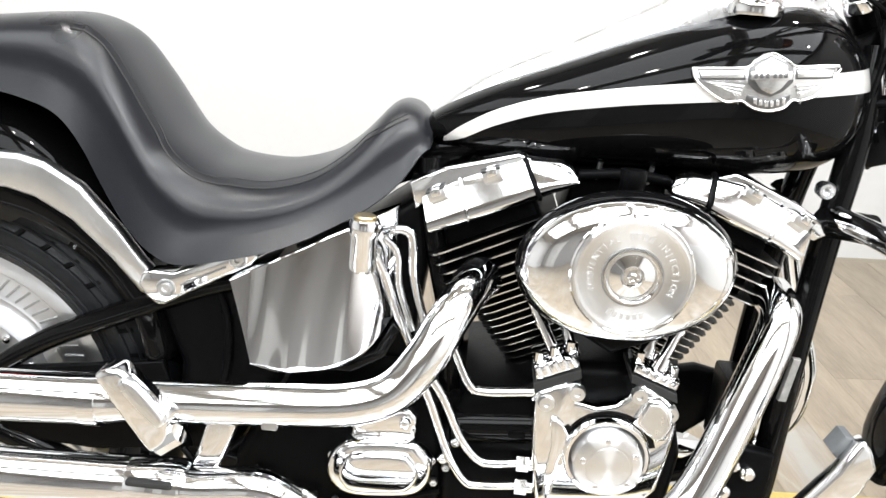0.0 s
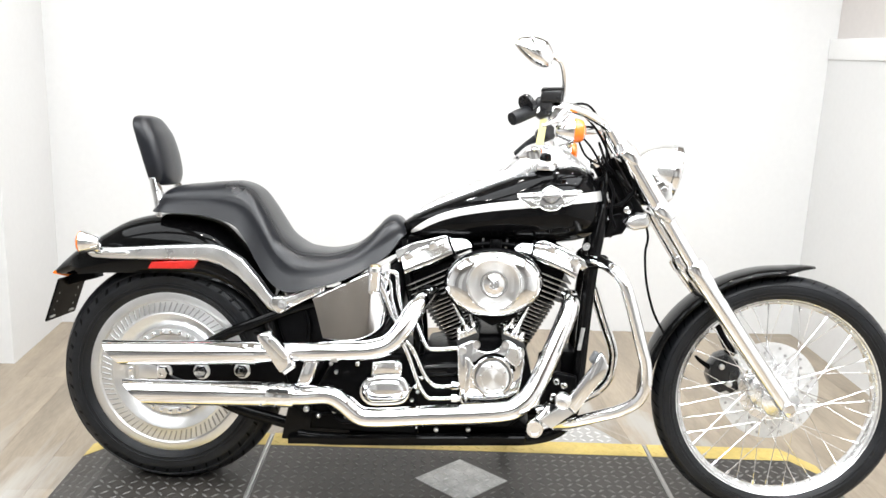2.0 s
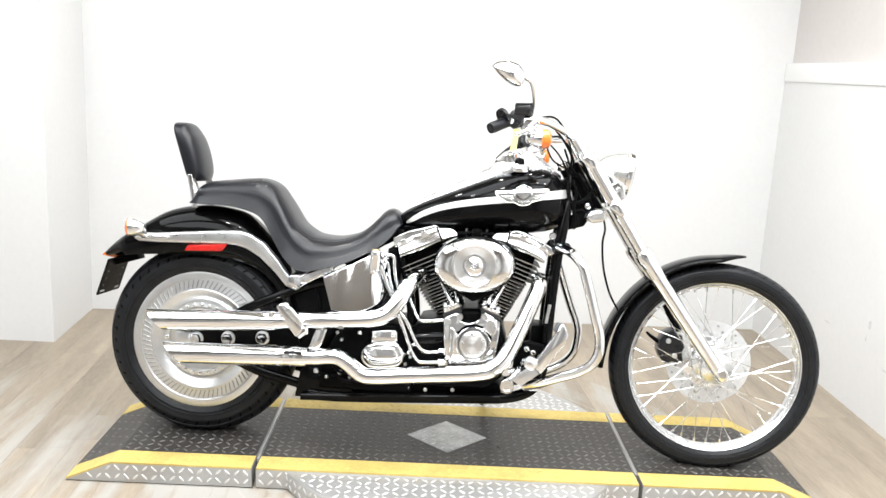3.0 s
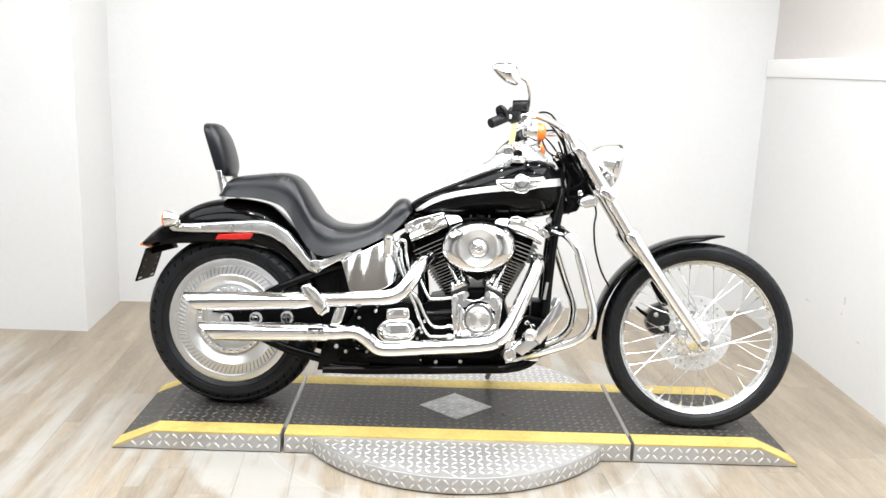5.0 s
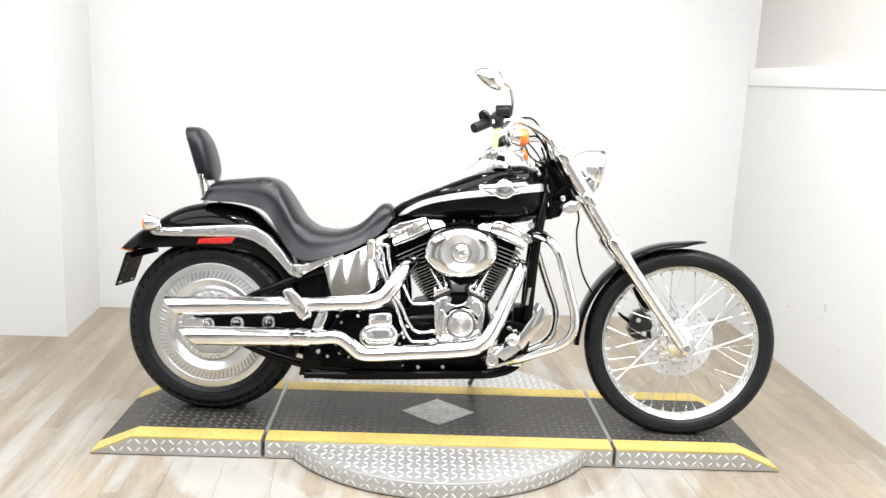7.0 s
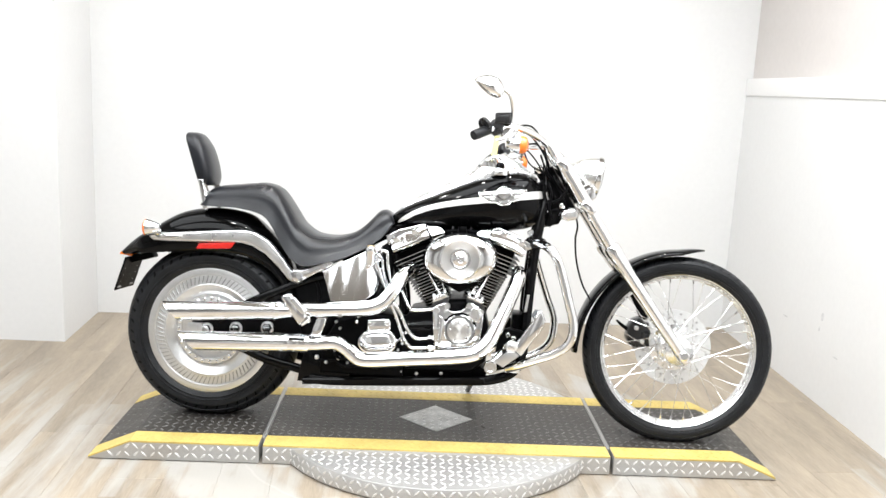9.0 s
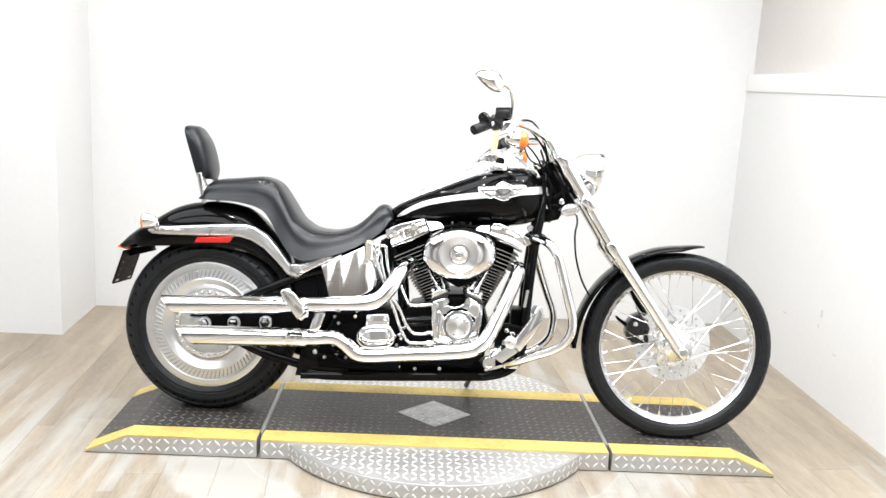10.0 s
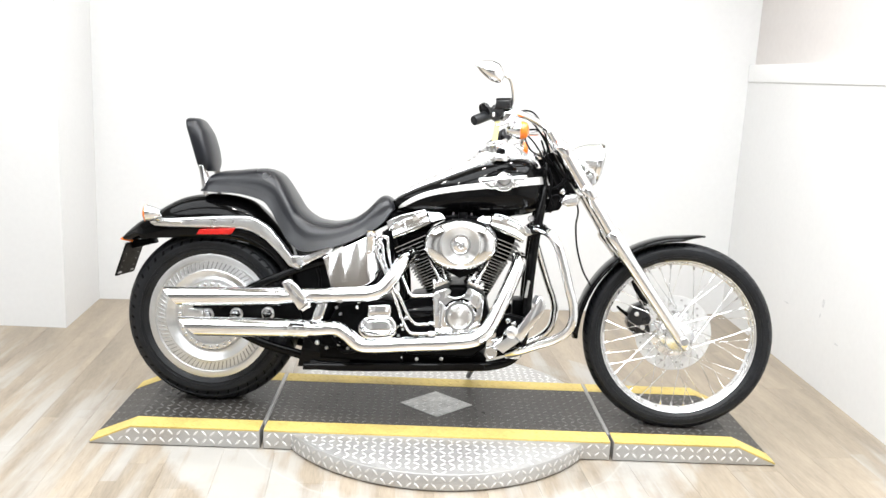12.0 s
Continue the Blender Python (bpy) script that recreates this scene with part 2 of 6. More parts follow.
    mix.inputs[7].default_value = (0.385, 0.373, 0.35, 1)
    # thin scratched arcs left by the turntable
    arcs = calc("MULTIPLY", remap(calc("ABSOLUTE", calc("SUBTRACT", dist, 0.752)), 0.0, 0.007, 0.28, 0.0), fleck)
    mix2 = n.new("ShaderNodeMix")
    mix2.data_type = "RGBA"
    link(arcs, mix2.inputs[0])
    link(mix.outputs[2], mix2.inputs[6])
    mix2.inputs[7].default_value = (0.55, 0.535, 0.51, 1)
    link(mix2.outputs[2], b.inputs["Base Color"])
    return m


PLANK = plank_material()


# ---- mesh helpers ----
def to_object(name, bm, material, parent=None, label="", sharp=38, recalc=True):
    if recalc:
        bmesh.ops.recalc_face_normals(bm, faces=bm.faces[:])
    me = bpy.data.meshes.new(name)
    bm.to_mesh(me)
    bm.free()
    for m in (material if isinstance(material, (list, tuple)) else [material]):
        me.materials.append(m)
    me.polygons.foreach_set("use_smooth", [True] * len(me.polygons))
    me.set_sharp_from_angle(angle=radians(sharp))
    ob = new(name, me)
    if parent:
        ob.parent = parent
    if label:
        ob["label"] = label
    return ob


def part(name, bm, material, parent, label="", sharp=38):
    return to_object(name, bm, material, parent, label, sharp)


def spline(points, n=8):
    """Catmull-Rom through points of any dimension."""
    p = [np.array(q, float) for q in points]
    p = [2 * p[0] - p[1], *p, 2 * p[-1] - p[-2]]
    out = []
    for i in range(1, len(p) - 2):
        for k in range(n):
            t = k / n
            out.append(0.5 * (2 * p[i] + (p[i + 1] - p[i - 1]) * t + (2 * p[i - 1] - 5 * p[i] + 4 * p[i + 1] - p[i + 2]) * t * t + (3 * p[i] - p[i - 1] - 3 * p[i + 1] + p[i + 2]) * t ** 3))
    return [*out, p[-2]]


def rings(bm, loops, closed=True, caps=True):
    """Skin a row of equal loops of points."""
    vs = [[bm.verts.new(tuple(q)) for q in loop] for loop in loops]
    n = len(vs[0])
    for a, b in zip(vs, vs[1:]):
        for k in range(n if closed else n - 1):
            bm.faces.new((a[k], a[(k + 1) % n], b[(k + 1) % n], b[k]))
    if caps and closed:
        bm.faces.new(list(reversed(vs[0])))
        bm.faces.new(vs[-1])
    return vs


def tube(points, r, seg=16, n=8, smooth=True, bm=None, flat=1.0):
    """A round bar along points; r: one radius, or one for each point."""
    bm = bm or bmesh.new()
    rs = [r] * len(points) if isinstance(r, (int, float)) else r
    q = [(*p, rr) for p, rr in zip(points, rs)]
    q = spline(q, n) if smooth and len(points) > 2 else [np.array(a, float) for a in q]
    loops, side = [], None
    for i, a in enumerate(q):
        d = Vector(q[min(i + 1, len(q) - 1)][:3] - q[max(i - 1, 0)][:3]).normalized()
        if side is None:
            side = d.orthogonal().normalized()
        side = (side - d * side.dot(d)).normalized()
        up = d.cross(side)
        c = Vector(a[:3])
        loops.append([c + (side * math.cos(t) + up * math.sin(t) * flat) * a[3] for t in np.linspace(0, 2 * math.pi, seg, endpoint=False)])
    rings(bm, loops)
    return bm


def lathe(profile, seg=48, centre=(0, 0, 0), axis="y", bm=None, sx=1.0, sz=1.0, turn=0.0, caps=True):
    """profile: (radius, offset along the axis)."""
    bm = bm or bmesh.new()
    loops = []
    for r, h in profile:
        loop = []
        for t in np.linspace(0, 2 * math.pi, seg, endpoint=False):
            a, b = r * math.cos(t) * sx, r * math.sin(t) * sz
            a, b = a * math.cos(turn) - b * math.sin(turn), a * math.sin(turn) + b * math.cos(turn)
            v = {"y": (a, h, b), "x": (h, a, b), "z": (a, b, h)}[axis]
            loop.append(Vector(v) + Vector(centre))
        loops.append(loop)
    rings(bm, loops, caps=caps)
    return bm


def box(x0, x1, y0, y1, z0, z1, bevel=0.0, segs=2, bm=None):
    bm2 = bmesh.new()
    bmesh.ops.create_cube(bm2, size=1)
    for v in bm2.verts:
        v.co = Vector(((x0 + x1) / 2 + v.co.x * (x1 - x0), (y0 + y1) / 2 + v.co.y * (y1 - y0), (z0 + z1) / 2 + v.co.z * (z1 - z0)))
    if bevel:
        bmesh.ops.bevel(bm2, geom=bm2.edges[:], offset=bevel, segments=segs, affect="EDGES", profile=0.5)
    if bm is None:
        return bm2
    return merge(bm, bm2)


def merge(bm, other, m=None):
    me = bpy.data.meshes.new("temporary")
    other.to_mesh(me)
    other.free()
    if m is not None:
        me.transform(m)
    bm.from_mesh(me)
    bpy.data.meshes.remove(me)
    return bm


def prism(outline, y0, y1, bevel=0.0, segs=3, smooth=0):
    """A plate whose outline lies in the x-z plane, between two y."""
    pts = [np.array(p, float) for p in outline]
    if smooth:
        ring = [pts[-1], *pts, pts[0], pts[1]]
        out = []
        for i in range(1, len(ring) - 2):
            for k in range(smooth):
                t = k / smooth
                a, b, c, d = ring[i - 1], ring[i], ring[i + 1], ring[i + 2]
                out.append(0.5 * (2 * b + (c - a) * t + (2 * a - 5 * b + 4 * c - d) * t * t + (3 * b - a - 3 * c + d) * t ** 3))
        pts = out
    bm = bmesh.new()
    f = bm.faces.new([bm.verts.new((p[0], y0, p[1])) for p in pts])
    g = bmesh.ops.extrude_face_region(bm, geom=[f])
    for v in g["geom"]:
        if isinstance(v, bmesh.types.BMVert):
            v.co.y = y1
    bmesh.ops.recalc_face_normals(bm, faces=bm.faces[:])
    if bevel:
        rim = [e for e in bm.edges if abs(e.verts[0].co.y - e.verts[1].co.y) < 1e-6]
        bmesh.ops.bevel(bm, geom=rim, offset=bevel, segments=segs, affect="EDGES", profile=0.5, clamp_overlap=True)
    return bm


def slab(outline, z0, z1, bevel=0.0):
    """A plate whose outline lies in the ground plane."""
    bm = prism(outline, z0, z1, bevel)
    bm.transform(Matrix(((1, 0, 0, 0), (0, 0, 1, 0), (0, 1, 0, 0), (0, 0, 0, 1))))
    return bm


def bolt(x, y, z, r=0.008, h=0.008, seg=6, dome=False):
    """A bolt head that faces the near side."""
    prof = [(r * 0.98, 0), (r, -h * 0.8), (r * 0.85, -h), (r * 0.45, -h), (r * 0.4, -h * 0.5), (0.0005, -h * 0.5)]
    if dome:
        prof = [(r, 0), (r, -h * 0.4), (r * 0.85, -h * 0.8), (r * 0.5, -h), (0.0005, -h)]
    return lathe(prof, seg if not dome else 16, (x, y, z))


def interp(table, x):
    return float(np.interp(x, [a for a, _ in table], [b for _, b in table]))


def thing(name, label, category, kind="", group=""):
    ob = new(name)
    ob.empty_display_size = 0.1
    return tagged(ob, label, category, group, kind)


def structure(name, bm, material, label="", category="", sharp=30):
    return tagged(to_object(name, bm, material, sharp=sharp), label, category, kind="structure")


# ---- room ----
floor = structure("floor", box(X0, X1 + 0.3, Y0, 2.0, -0.1, -0.004), SUB, "light oak laminate plank floor with scuffs", "floor")
structure("ceiling", box(X0 - 0.1, X1 + 0.4, Y0 - 0.1, 2.0, TOP, TOP + 0.1), CEIL, "beige painted ceiling", "ceiling")


def wall(name, outline, label, material=WALL, z0=-0.004, z1=TOP):
    return structure(name, slab(outline, z0, z1), material, label, "wall")


wall("wall_north", [(-1.03, 1.535), (X1 + 0.3, 1.757), (X1 + 0.3, 1.957), (-1.05, 1.735)], "plain white painted wall behind the platform")
wall("wall_corner", [(X0, 0.98), (-0.99, 0.978), (-1.03, 1.535), (-1.05, 1.735), (X0, 1.735)], "white boxed-out wall corner")
wall("wall_east", [(X1 + 0.02, Y0), (X1 + 0.2, Y0), (X1 + 0.2, 1.75), (X1, 1.739)], "white painted side wall with small scuffs", z1=1.46)
wall("wall_east_upper", [(X1 + 0.05, Y0), (X1 + 0.25, Y0), (X1 + 0.25, 1.753), (X1 + 0.03, 1.741)], "warm off-white upper wall above a ledge", WALL3, z0=1.46)
structure("trim", slab([(X1 + 0.013, Y0), (X1 + 0.07, Y0), (X1 + 0.05, 1.735), (X1 - 0.006, 1.735)], 1.367, 1.462, 0.003), TRIM, "white ledge board along the wall", "ledge")
wall("wall_west", [(X0 - 0.1, Y0), (X0, Y0), (X0, 0.98), (X0 - 0.1, 0.98)], "white painted side wall", WALL)
wall("wall_south", [(X0, Y0 - 0.1), (X1 + 0.2, Y0 - 0.1), (X1 + 0.2, Y0), (X0, Y0)], "grey wall at the end of the room", WALL2)



def door(name, place, label):
    """A closed flush door with a frame, drawn with its face at y = 0 looking to +y."""
    root = thing(name, label, "door", "structure")
    root.matrix_world = place
    part("door_leaf", box(-0.45, 0.45, 0.002, 0.03, 0.005, 2.05, 0.003), DOORWOOD, root, "white door leaf")
    for a in ((-0.53, -0.455, 0.0, 2.055), (0.455, 0.53, 0.0, 2.055), (-0.53, 0.53, 2.06, 2.13)):
        part("door_frame", box(a[0], a[1], 0.002, 0.045, a[2], a[3], 0.004), TRIM, root, "white door frame")
    hd = part("door_handle", tube([(0.38, 0.03, 1.02), (0.38, 0.075, 1.02), (0.36, 0.085, 1.02), (0.27, 0.085, 1.02)], 0.009, 10), SATIN, root, "satin steel door handle")
    return hd


door("door_1", Matrix.Translation((1.35, Y0, 0)), "closed white door in a white frame")
door("door_2", Matrix.Translation((-1.7, Y0, 0)), "closed white door in a white frame")

# ---- ceiling lamps ----
def added_panel_light(x, y):
    t = thing("ceiling_light", "large white ceiling panel added out of view for soft light", "ceiling light", group="ceiling panels")
    t.location = (x, y, TOP)
    bm = bmesh.new()
    a, b = PANEL_X / 2, PANEL_Y / 2
    for q in ((-a - 0.04, a + 0.04, -b - 0.04, -b), (-a - 0.04, a + 0.04, b, b + 0.04), (-a - 0.04, -a, -b, b), (a, a + 0.04, -b, b)):
        box(*q, -0.07, 0.0, 0.004, 1, bm)
    part("frame", bm, DIFFUSER, t)
    part("reflector", box(-a, a, -b, b, -0.03, -0.001), DIFFUSER, t)
    return t


def spot_light(x, y):
    t = thing("spot_light", "small round ceiling spotlight", "spotlight", group="ceiling spotlights")
    t.location = (x, y, TOP)
    part("housing", lathe([(0.045, 0.0), (0.05, -0.002), (0.055, -0.17), (0.06, -0.19), (0.052, -0.19), (0.047, -0.15), (0.001, -0.14)], 24, axis="z"), DIFFUSER, t)
    return t


first = added_panel_light(*ADDED_PANELS[0])
for px, py in ADDED_PANELS[1:]:
    copy_thing(first, pose(px, py, TOP))
first = spot_light(*SPOTS[0])
for px, py in SPOTS[1:]:
    copy_thing(first, pose(px, py, TOP))

# scuffs low on the side wall
SCUFF = mat("grey_scuff", (0.53, 0.53, 0.535), 0.6, 0.0, 0.2, 30)
for y, z, ry, rz in ((0.534, 0.395, 0.012, 0.02), (0.55, 0.335, 0.007, 0.012), (0.376, 0.253, 0.02, 0.004), (0.9, 0.3, 0.03, 0.003), (-0.2, 0.42, 0.006, 0.015)):
    x = X1 + 0.02 * (1.739 - y) / (1.739 - Y0)
    mark = lathe([(1.0, 0.0), (0.8, -0.0012), (0.001, -0.0016)], 14, (x, y, z), "x", sx=ry, sz=rz)
    structure("wall_scuff", mark, SCUFF, "small grey scuff on the wall", "scuff")

# ---- platform ----
PH, PY0, PY1 = 0.07, -0.325, 0.255
SEAM_A, SEAM_B = 0.215, 1.46
RING = (0.836, 0.02)


def lug_mesh(spots, up, r=0.0145, w=0.0042, h=0.002):
    """Raised tread lugs. spots: centre, first direction."""
    verts, faces = [], []
    for c, d in spots:
        s = up.cross(d)
        k = len(verts)
        for a, b, e in ((-1, 0, 0), (-0.35, 1, 0), (0.35, 1, 0), (1, 0, 0), (0.35, -1, 0), (-0.35, -1, 0), (-0.5, 0, 1), (0.5, 0, 1)):
            verts.append(tuple(c + d * (r * a) + s * (w * b) + up * (h * e)))
        faces += [tuple(k + i for i in f) for f in ((0, 1, 6), (1, 2, 7, 6), (2, 3, 7), (3, 4, 7), (4, 5, 6, 7), (5, 0, 6))]
    return verts, faces


def lug_object(name, spots, up, material, parent, r=0.0145, w=0.0042, h=0.002):
    v, f = lug_mesh(spots, up, r, w, h)
    me = bpy.data.meshes.new(name)
    me.from_pydata(v, [], f)
    me.materials.append(material)
    ob = new(name, me)
    ob.parent = parent
    return tagged(ob, kind="stuff")


def lug_grid(u0, u1, v0, v1, step, place, keep=lambda u, v: True):
    """Lugs in the herringbone of tread plate on the grid u, v; place(u, v, angle) gives centre and direction."""
    out = []
    nu, nv = int((u1 - u0) / step), int((v1 - v0) / step)
    for i in range(nu):
        for j in range(nv):
            u, v = u0 + (i + 0.5) * (u1 - u0) / nu, v0 + (j + 0.5) * (v1 - v0) / nv
            if keep(u, v):
                out.append(place(u, v, 0.8 if (i + j) % 2 else -0.8))
    return out


UP = Vector((0, 0, 1))


def flat_place(z):
    return lambda u, v, a: (Vector((u, v, z)), Vector((math.cos(a), math.sin(a), 0)))


def front_place(y):
    return lambda u, v, a: (Vector((u, y, v)), Vector((math.cos(a), 0, math.sin(a))))


def in_diamond(u, v, grow=0.012):
    return abs(u - 0.836) / (0.141 + grow) + abs(v + 0.024) / (0.131 + grow) < 1


def deck(x0, x1, ramp, name, label):
    """One section of the platform. ramp: -1 slopes down to its low x end, 1 to its high x end, 0 is level."""
    t = thing(name, label, "platform", group="display platform")
    lo, hi = x0, x1
    if ramp < 0:
        lo = x0 + 0.145
    if ramp > 0:
        hi = x1 - 0.14
    side = [(x0, 0.003), (x1, 0.003), (hi, PH), (lo, PH)] if ramp else [(x0, 0.003), (x1, 0.003), (x1, PH), (x0, PH)]
    if ramp < 0:
        side = [(x0, 0.003), (x1, 0.003), (x1, PH), (lo, PH), (x0, 0.008)]
    if ramp > 0:
        side = [(x0, 0.003), (x1, 0.003), (x1, 0.008), (hi, PH), (x0, PH)]
    part("body", prism(side, PY0, PY1, 0.0015, 1), ALU, t, "aluminium tread plate body")

    def top_strip(y0, y1, lift, material, nm, lab):
        bm = bmesh.new()
        line = ([(x0 + 0.002, 0.008 + 0.002)] if ramp < 0 else []) + [(lo if ramp < 0 else x0 + 0.002, PH), (hi if ramp > 0 else x1 - 0.002, PH)] + ([(x1 - 0.002, 0.010)] if ramp > 0 else [])
        rings(bm, [[(x, y0, z + lift), (x, y1, z + lift), (x, y1, z - 0.004), (x, y0, z - 0.004)] for x, z in line])
        return part(nm, bm, material, t, lab, 20)

    top_strip(PY0 + 0.083, PY1 - 0.085, 0.0012, TREAD, "tread_surface", "worn black diamond tread surface")
    top_strip(PY0 - 0.0005, PY0 + 0.0835, 0.0022, YELLOW, "edge_stripe", "yellow painted safety stripe")
    top_strip(PY1 - 0.0855, PY1 + 0.0005, 0.0022, YELLOW, "edge_stripe", "yellow painted safety stripe")
    # tread lugs
    spots = lug_grid(lo + 0.004, hi - 0.004, PY0 + 0.09, PY1 - 0.09, 0.0295, flat_place(PH + 0.001), lambda u, v: not in_diamond(u, v))
    lug_object("tread_relief", spots, UP, LUG, t)
    for a, b in ((PY0 + 0.004, PY0 + 0.08), (PY1 - 0.082, PY1 - 0.004)):
        lug_object("stripe_relief", lug_grid(lo + 0.004, hi - 0.004, a, b, 0.0295, flat_place(PH + 0.002)), UP, YELLOW, t)
    if ramp:
        a, b = (x0 + 0.006, lo) if ramp < 0 else (hi, x1 - 0.006)
        z = lambda u: 0.009 + (PH - 0.009) * ((u - x0) / (lo - x0) if ramp < 0 else (x1 - u) / (x1 - hi))
        lean = Vector((-(PH - 0.009) / (lo - x0), 0, 1)).normalized() if ramp < 0 else Vector(((PH - 0.009) / (x1 - hi), 0, 1)).normalized()
        spots = lug_grid(a, b, PY0 + 0.09, PY1 - 0.09, 0.0295, lambda u, v, g: (Vector((u, v, z(u) + 0.001)), (Vector((math.cos(g), math.sin(g), 0)) - lean * lean.dot(Vector((math.cos(g), math.sin(g), 0)))).normalized()))
        lug_object("ramp_relief", spots, lean, LUG, t)
    spots = lug_grid(x0 + 0.004, x1 - 0.004, 0.008, PH - 0.004, 0.028, front_place(PY0), lambda u, v: (not ramp) or (v + 0.008 < PH * ((u - x0) / (lo - x0) if ramp < 0 else (x1 - u) / (x1 - hi))))
    lug_object("side_relief", spots, Vector((0, -1, 0)), ALULUG, t, 0.0135, 0.0038, 0.0022)
    return t


deck(-0.385, SEAM_A - 0.0065, -1, "platform_ramp", "black tread plate ramp with yellow edges and aluminium sides")
middle = deck(SEAM_A + 0.0065, SEAM_B - 0.006, 0, "platform_deck", "worn black tread plate deck with yellow edges and bare diamond")
deck(SEAM_B + 0.006, 2.058, 1, "platform_ramp", "black tread plate ramp with yellow edges and aluminium sides")
part("diamond_patch", slab([(0.695, -0.024), (0.836, -0.155), (0.977, -0.024), (0.836, 0.107)], PH - 0.002, PH + 0.0034, 0.0008), BARE, middle, "bare scratched metal diamond")
lug_object("patch_relief", lug_grid(0.68, 0.99, -0.17, 0.12, 0.0295, flat_place(PH + 0.0032), lambda u, v: in_diamond(u, v, -0.014)), UP, ALULUG, middle)
for x in (SEAM_A, SEAM_B):
    part("hinge_seam", box(x - 0.004, x + 0.004, PY0 + 0.07, PY1 - 0.005, 0.004, PH + 0.002, 0.001, 1), ALU, middle, "bright metal hinge strip")

ring = thing("turntable", "round aluminium tread plate turntable on the floor", "turntable")
RZ = 0.061
part("disc", lathe([(0.615, 0.003), (0.62, 0.006), (0.62, RZ - 0.004), (0.617, RZ), (0.002, RZ)], 128, (*RING, 0), "z"), ALU, ring)
lug_object("disc_relief", lug_grid(RING[0] - 0.62, RING[0] + 0.62, RING[1] - 0.62, PY0, 0.0295, flat_place(RZ), lambda u, v: math.hypot(u - RING[0], v - RING[1]) < 0.605), UP, ALULUG, ring)
lug_object("disc_relief", lug_grid(RING[0] - 0.62, RING[0] + 0.62, PY1, RING[1] + 0.62, 0.0295, flat_place(RZ), lambda u, v: math.hypot(u - RING[0], v - RING[1]) < 0.605), UP, ALULUG, ring)
rim = []
for i in range(62):
    a = math.pi * (1.05 + 0.9 * (i + 0.5) / 62)
    for j in range(2):
        n = Vector((math.cos(a), math.sin(a), 0))
        d = Vector((-math.sin(a), math.cos(a), 0))
        g = 0.8 if (i + j) % 2 else -0.8
        rim.append((n, Vector((*RING, 0.018 + 0.027 * j)) + n * 0.62, d * math.cos(g) + UP * math.sin(g)))
verts, faces = [], []
for n, c, d in rim:
    v, f = lug_mesh([(c, d)], n, 0.0135, 0.0038, 0.0022)
    k = len(verts)
    verts += v
    faces += [tuple(k + i for i in q) for q in f]
me = bpy.data.meshes.new("rim_relief")
me.from_pydata(verts, [], faces)
me.materials.append(ALULUG)
lugs = new("rim_relief", me)
lugs.parent = ring
tagged(lugs, kind="stuff")

# ---- motorcycle ----
bike = thing("motorcycle", "black and chrome cruiser motorcycle leaning on its side stand", "motorcycle")
bike.matrix_world = Matrix.Translation((0, -0.02, PH)) @ Matrix.Rotation(radians(-4.2), 4, "Z") @ Matrix.Rotation(radians(-6.5), 4, "X")

AR, RR = (-0.025, 0.0, 0.322), 0.33      # rear axle and tyre
AF, RF = (1.722, 0.0, 0.342), 0.35       # front axle and tyre


def tyre_profile(outer, inner, half):
    prof = [(inner - 0.012, -half * 0.72), (inner, -half * 0.8), (inner + 0.02, -half * 0.95), ((inner + outer) / 2, -half), (outer - 0.045 * outer / 0.33, -half * 0.93), (outer - 0.022, -half * 0.78), (outer - 0.008, -half * 0.5), (outer, -half * 0.16)]
    return [tuple(q) for q in spline(prof + [(r, -h) for r, h in reversed(prof)], 3)]


def tread_grooves(axle, prof, half, count, slant, size):
    """Dark sipes that follow the shoulder of a tyre."""
    crown = sorted((abs(h), r) for r, h in prof if r > prof[len(prof) // 2][0] - 0.05)
    bm = bmesh.new()
    for s in (-1, 1):
        for k in range(count):
            a = 2 * math.pi * (k + (0.5 if s > 0 else 0)) / count
            one = bmesh.new()
            loops = []
            for u in np.linspace(0, 1, 7):
                yy = half * (0.2 + 0.78 * u)
                r = interp(crown, yy) + 0.0003
                b = a + slant * (u - 0.5)
                w = size / r * (1 - 0.3 * u)
                loops.append([(axle[0] + (r + e) * math.cos(b + o * w), s * yy + axle[1], axle[2] + (r + e) * math.sin(b + o * w)) for o, e in ((-0.5, 0), (0.5, 0), (0.5, -0.004), (-0.5, -0.004))])
            rings(one, loops)
            merge(bm, one)
    return bm


# rear wheel: solid cast disc
hw = 0.062
rear = part("rear_wheel", lathe([(0.205, 0.05), (0.238, hw), (0.2385, hw - 0.006), (0.222, hw - 0.012), (0.21, 0.02), (0.21, -0.02), (0.222, -hw + 0.012), (0.2385, -hw + 0.006), (0.2385, -hw), (0.234, -hw - 0.0025), (0.212, -hw - 0.001), (0.208, -hw + 0.004), (0.176, -hw + 0.006), (0.172, -hw + 0.004), (0.15, -hw + 0.012), (0.135, -hw + 0.024), (0.131, -hw + 0.018), (0.128, -hw + 0.008), (0.112, -hw + 0.006), (0.108, -hw + 0.014), (0.07, -hw + 0.02), (0.05, -hw + 0.012), (0.045, -hw - 0.005), (0.002, -hw - 0.006), (0.002, 0.05)], 96, AR), BRUSHED, bike, "polished solid disc rear wheel")
REAR_PROF = tyre_profile(RR, 0.236, 0.081)
part("tyre", lathe(REAR_PROF, 96, AR, caps=False), RUBBER, rear, "wide black road tyre")
part("tread_pattern", tread_grooves(AR, REAR_PROF, 0.081, 46, 0.16, 0.009), DARK, rear)["kind"] = "stuff"
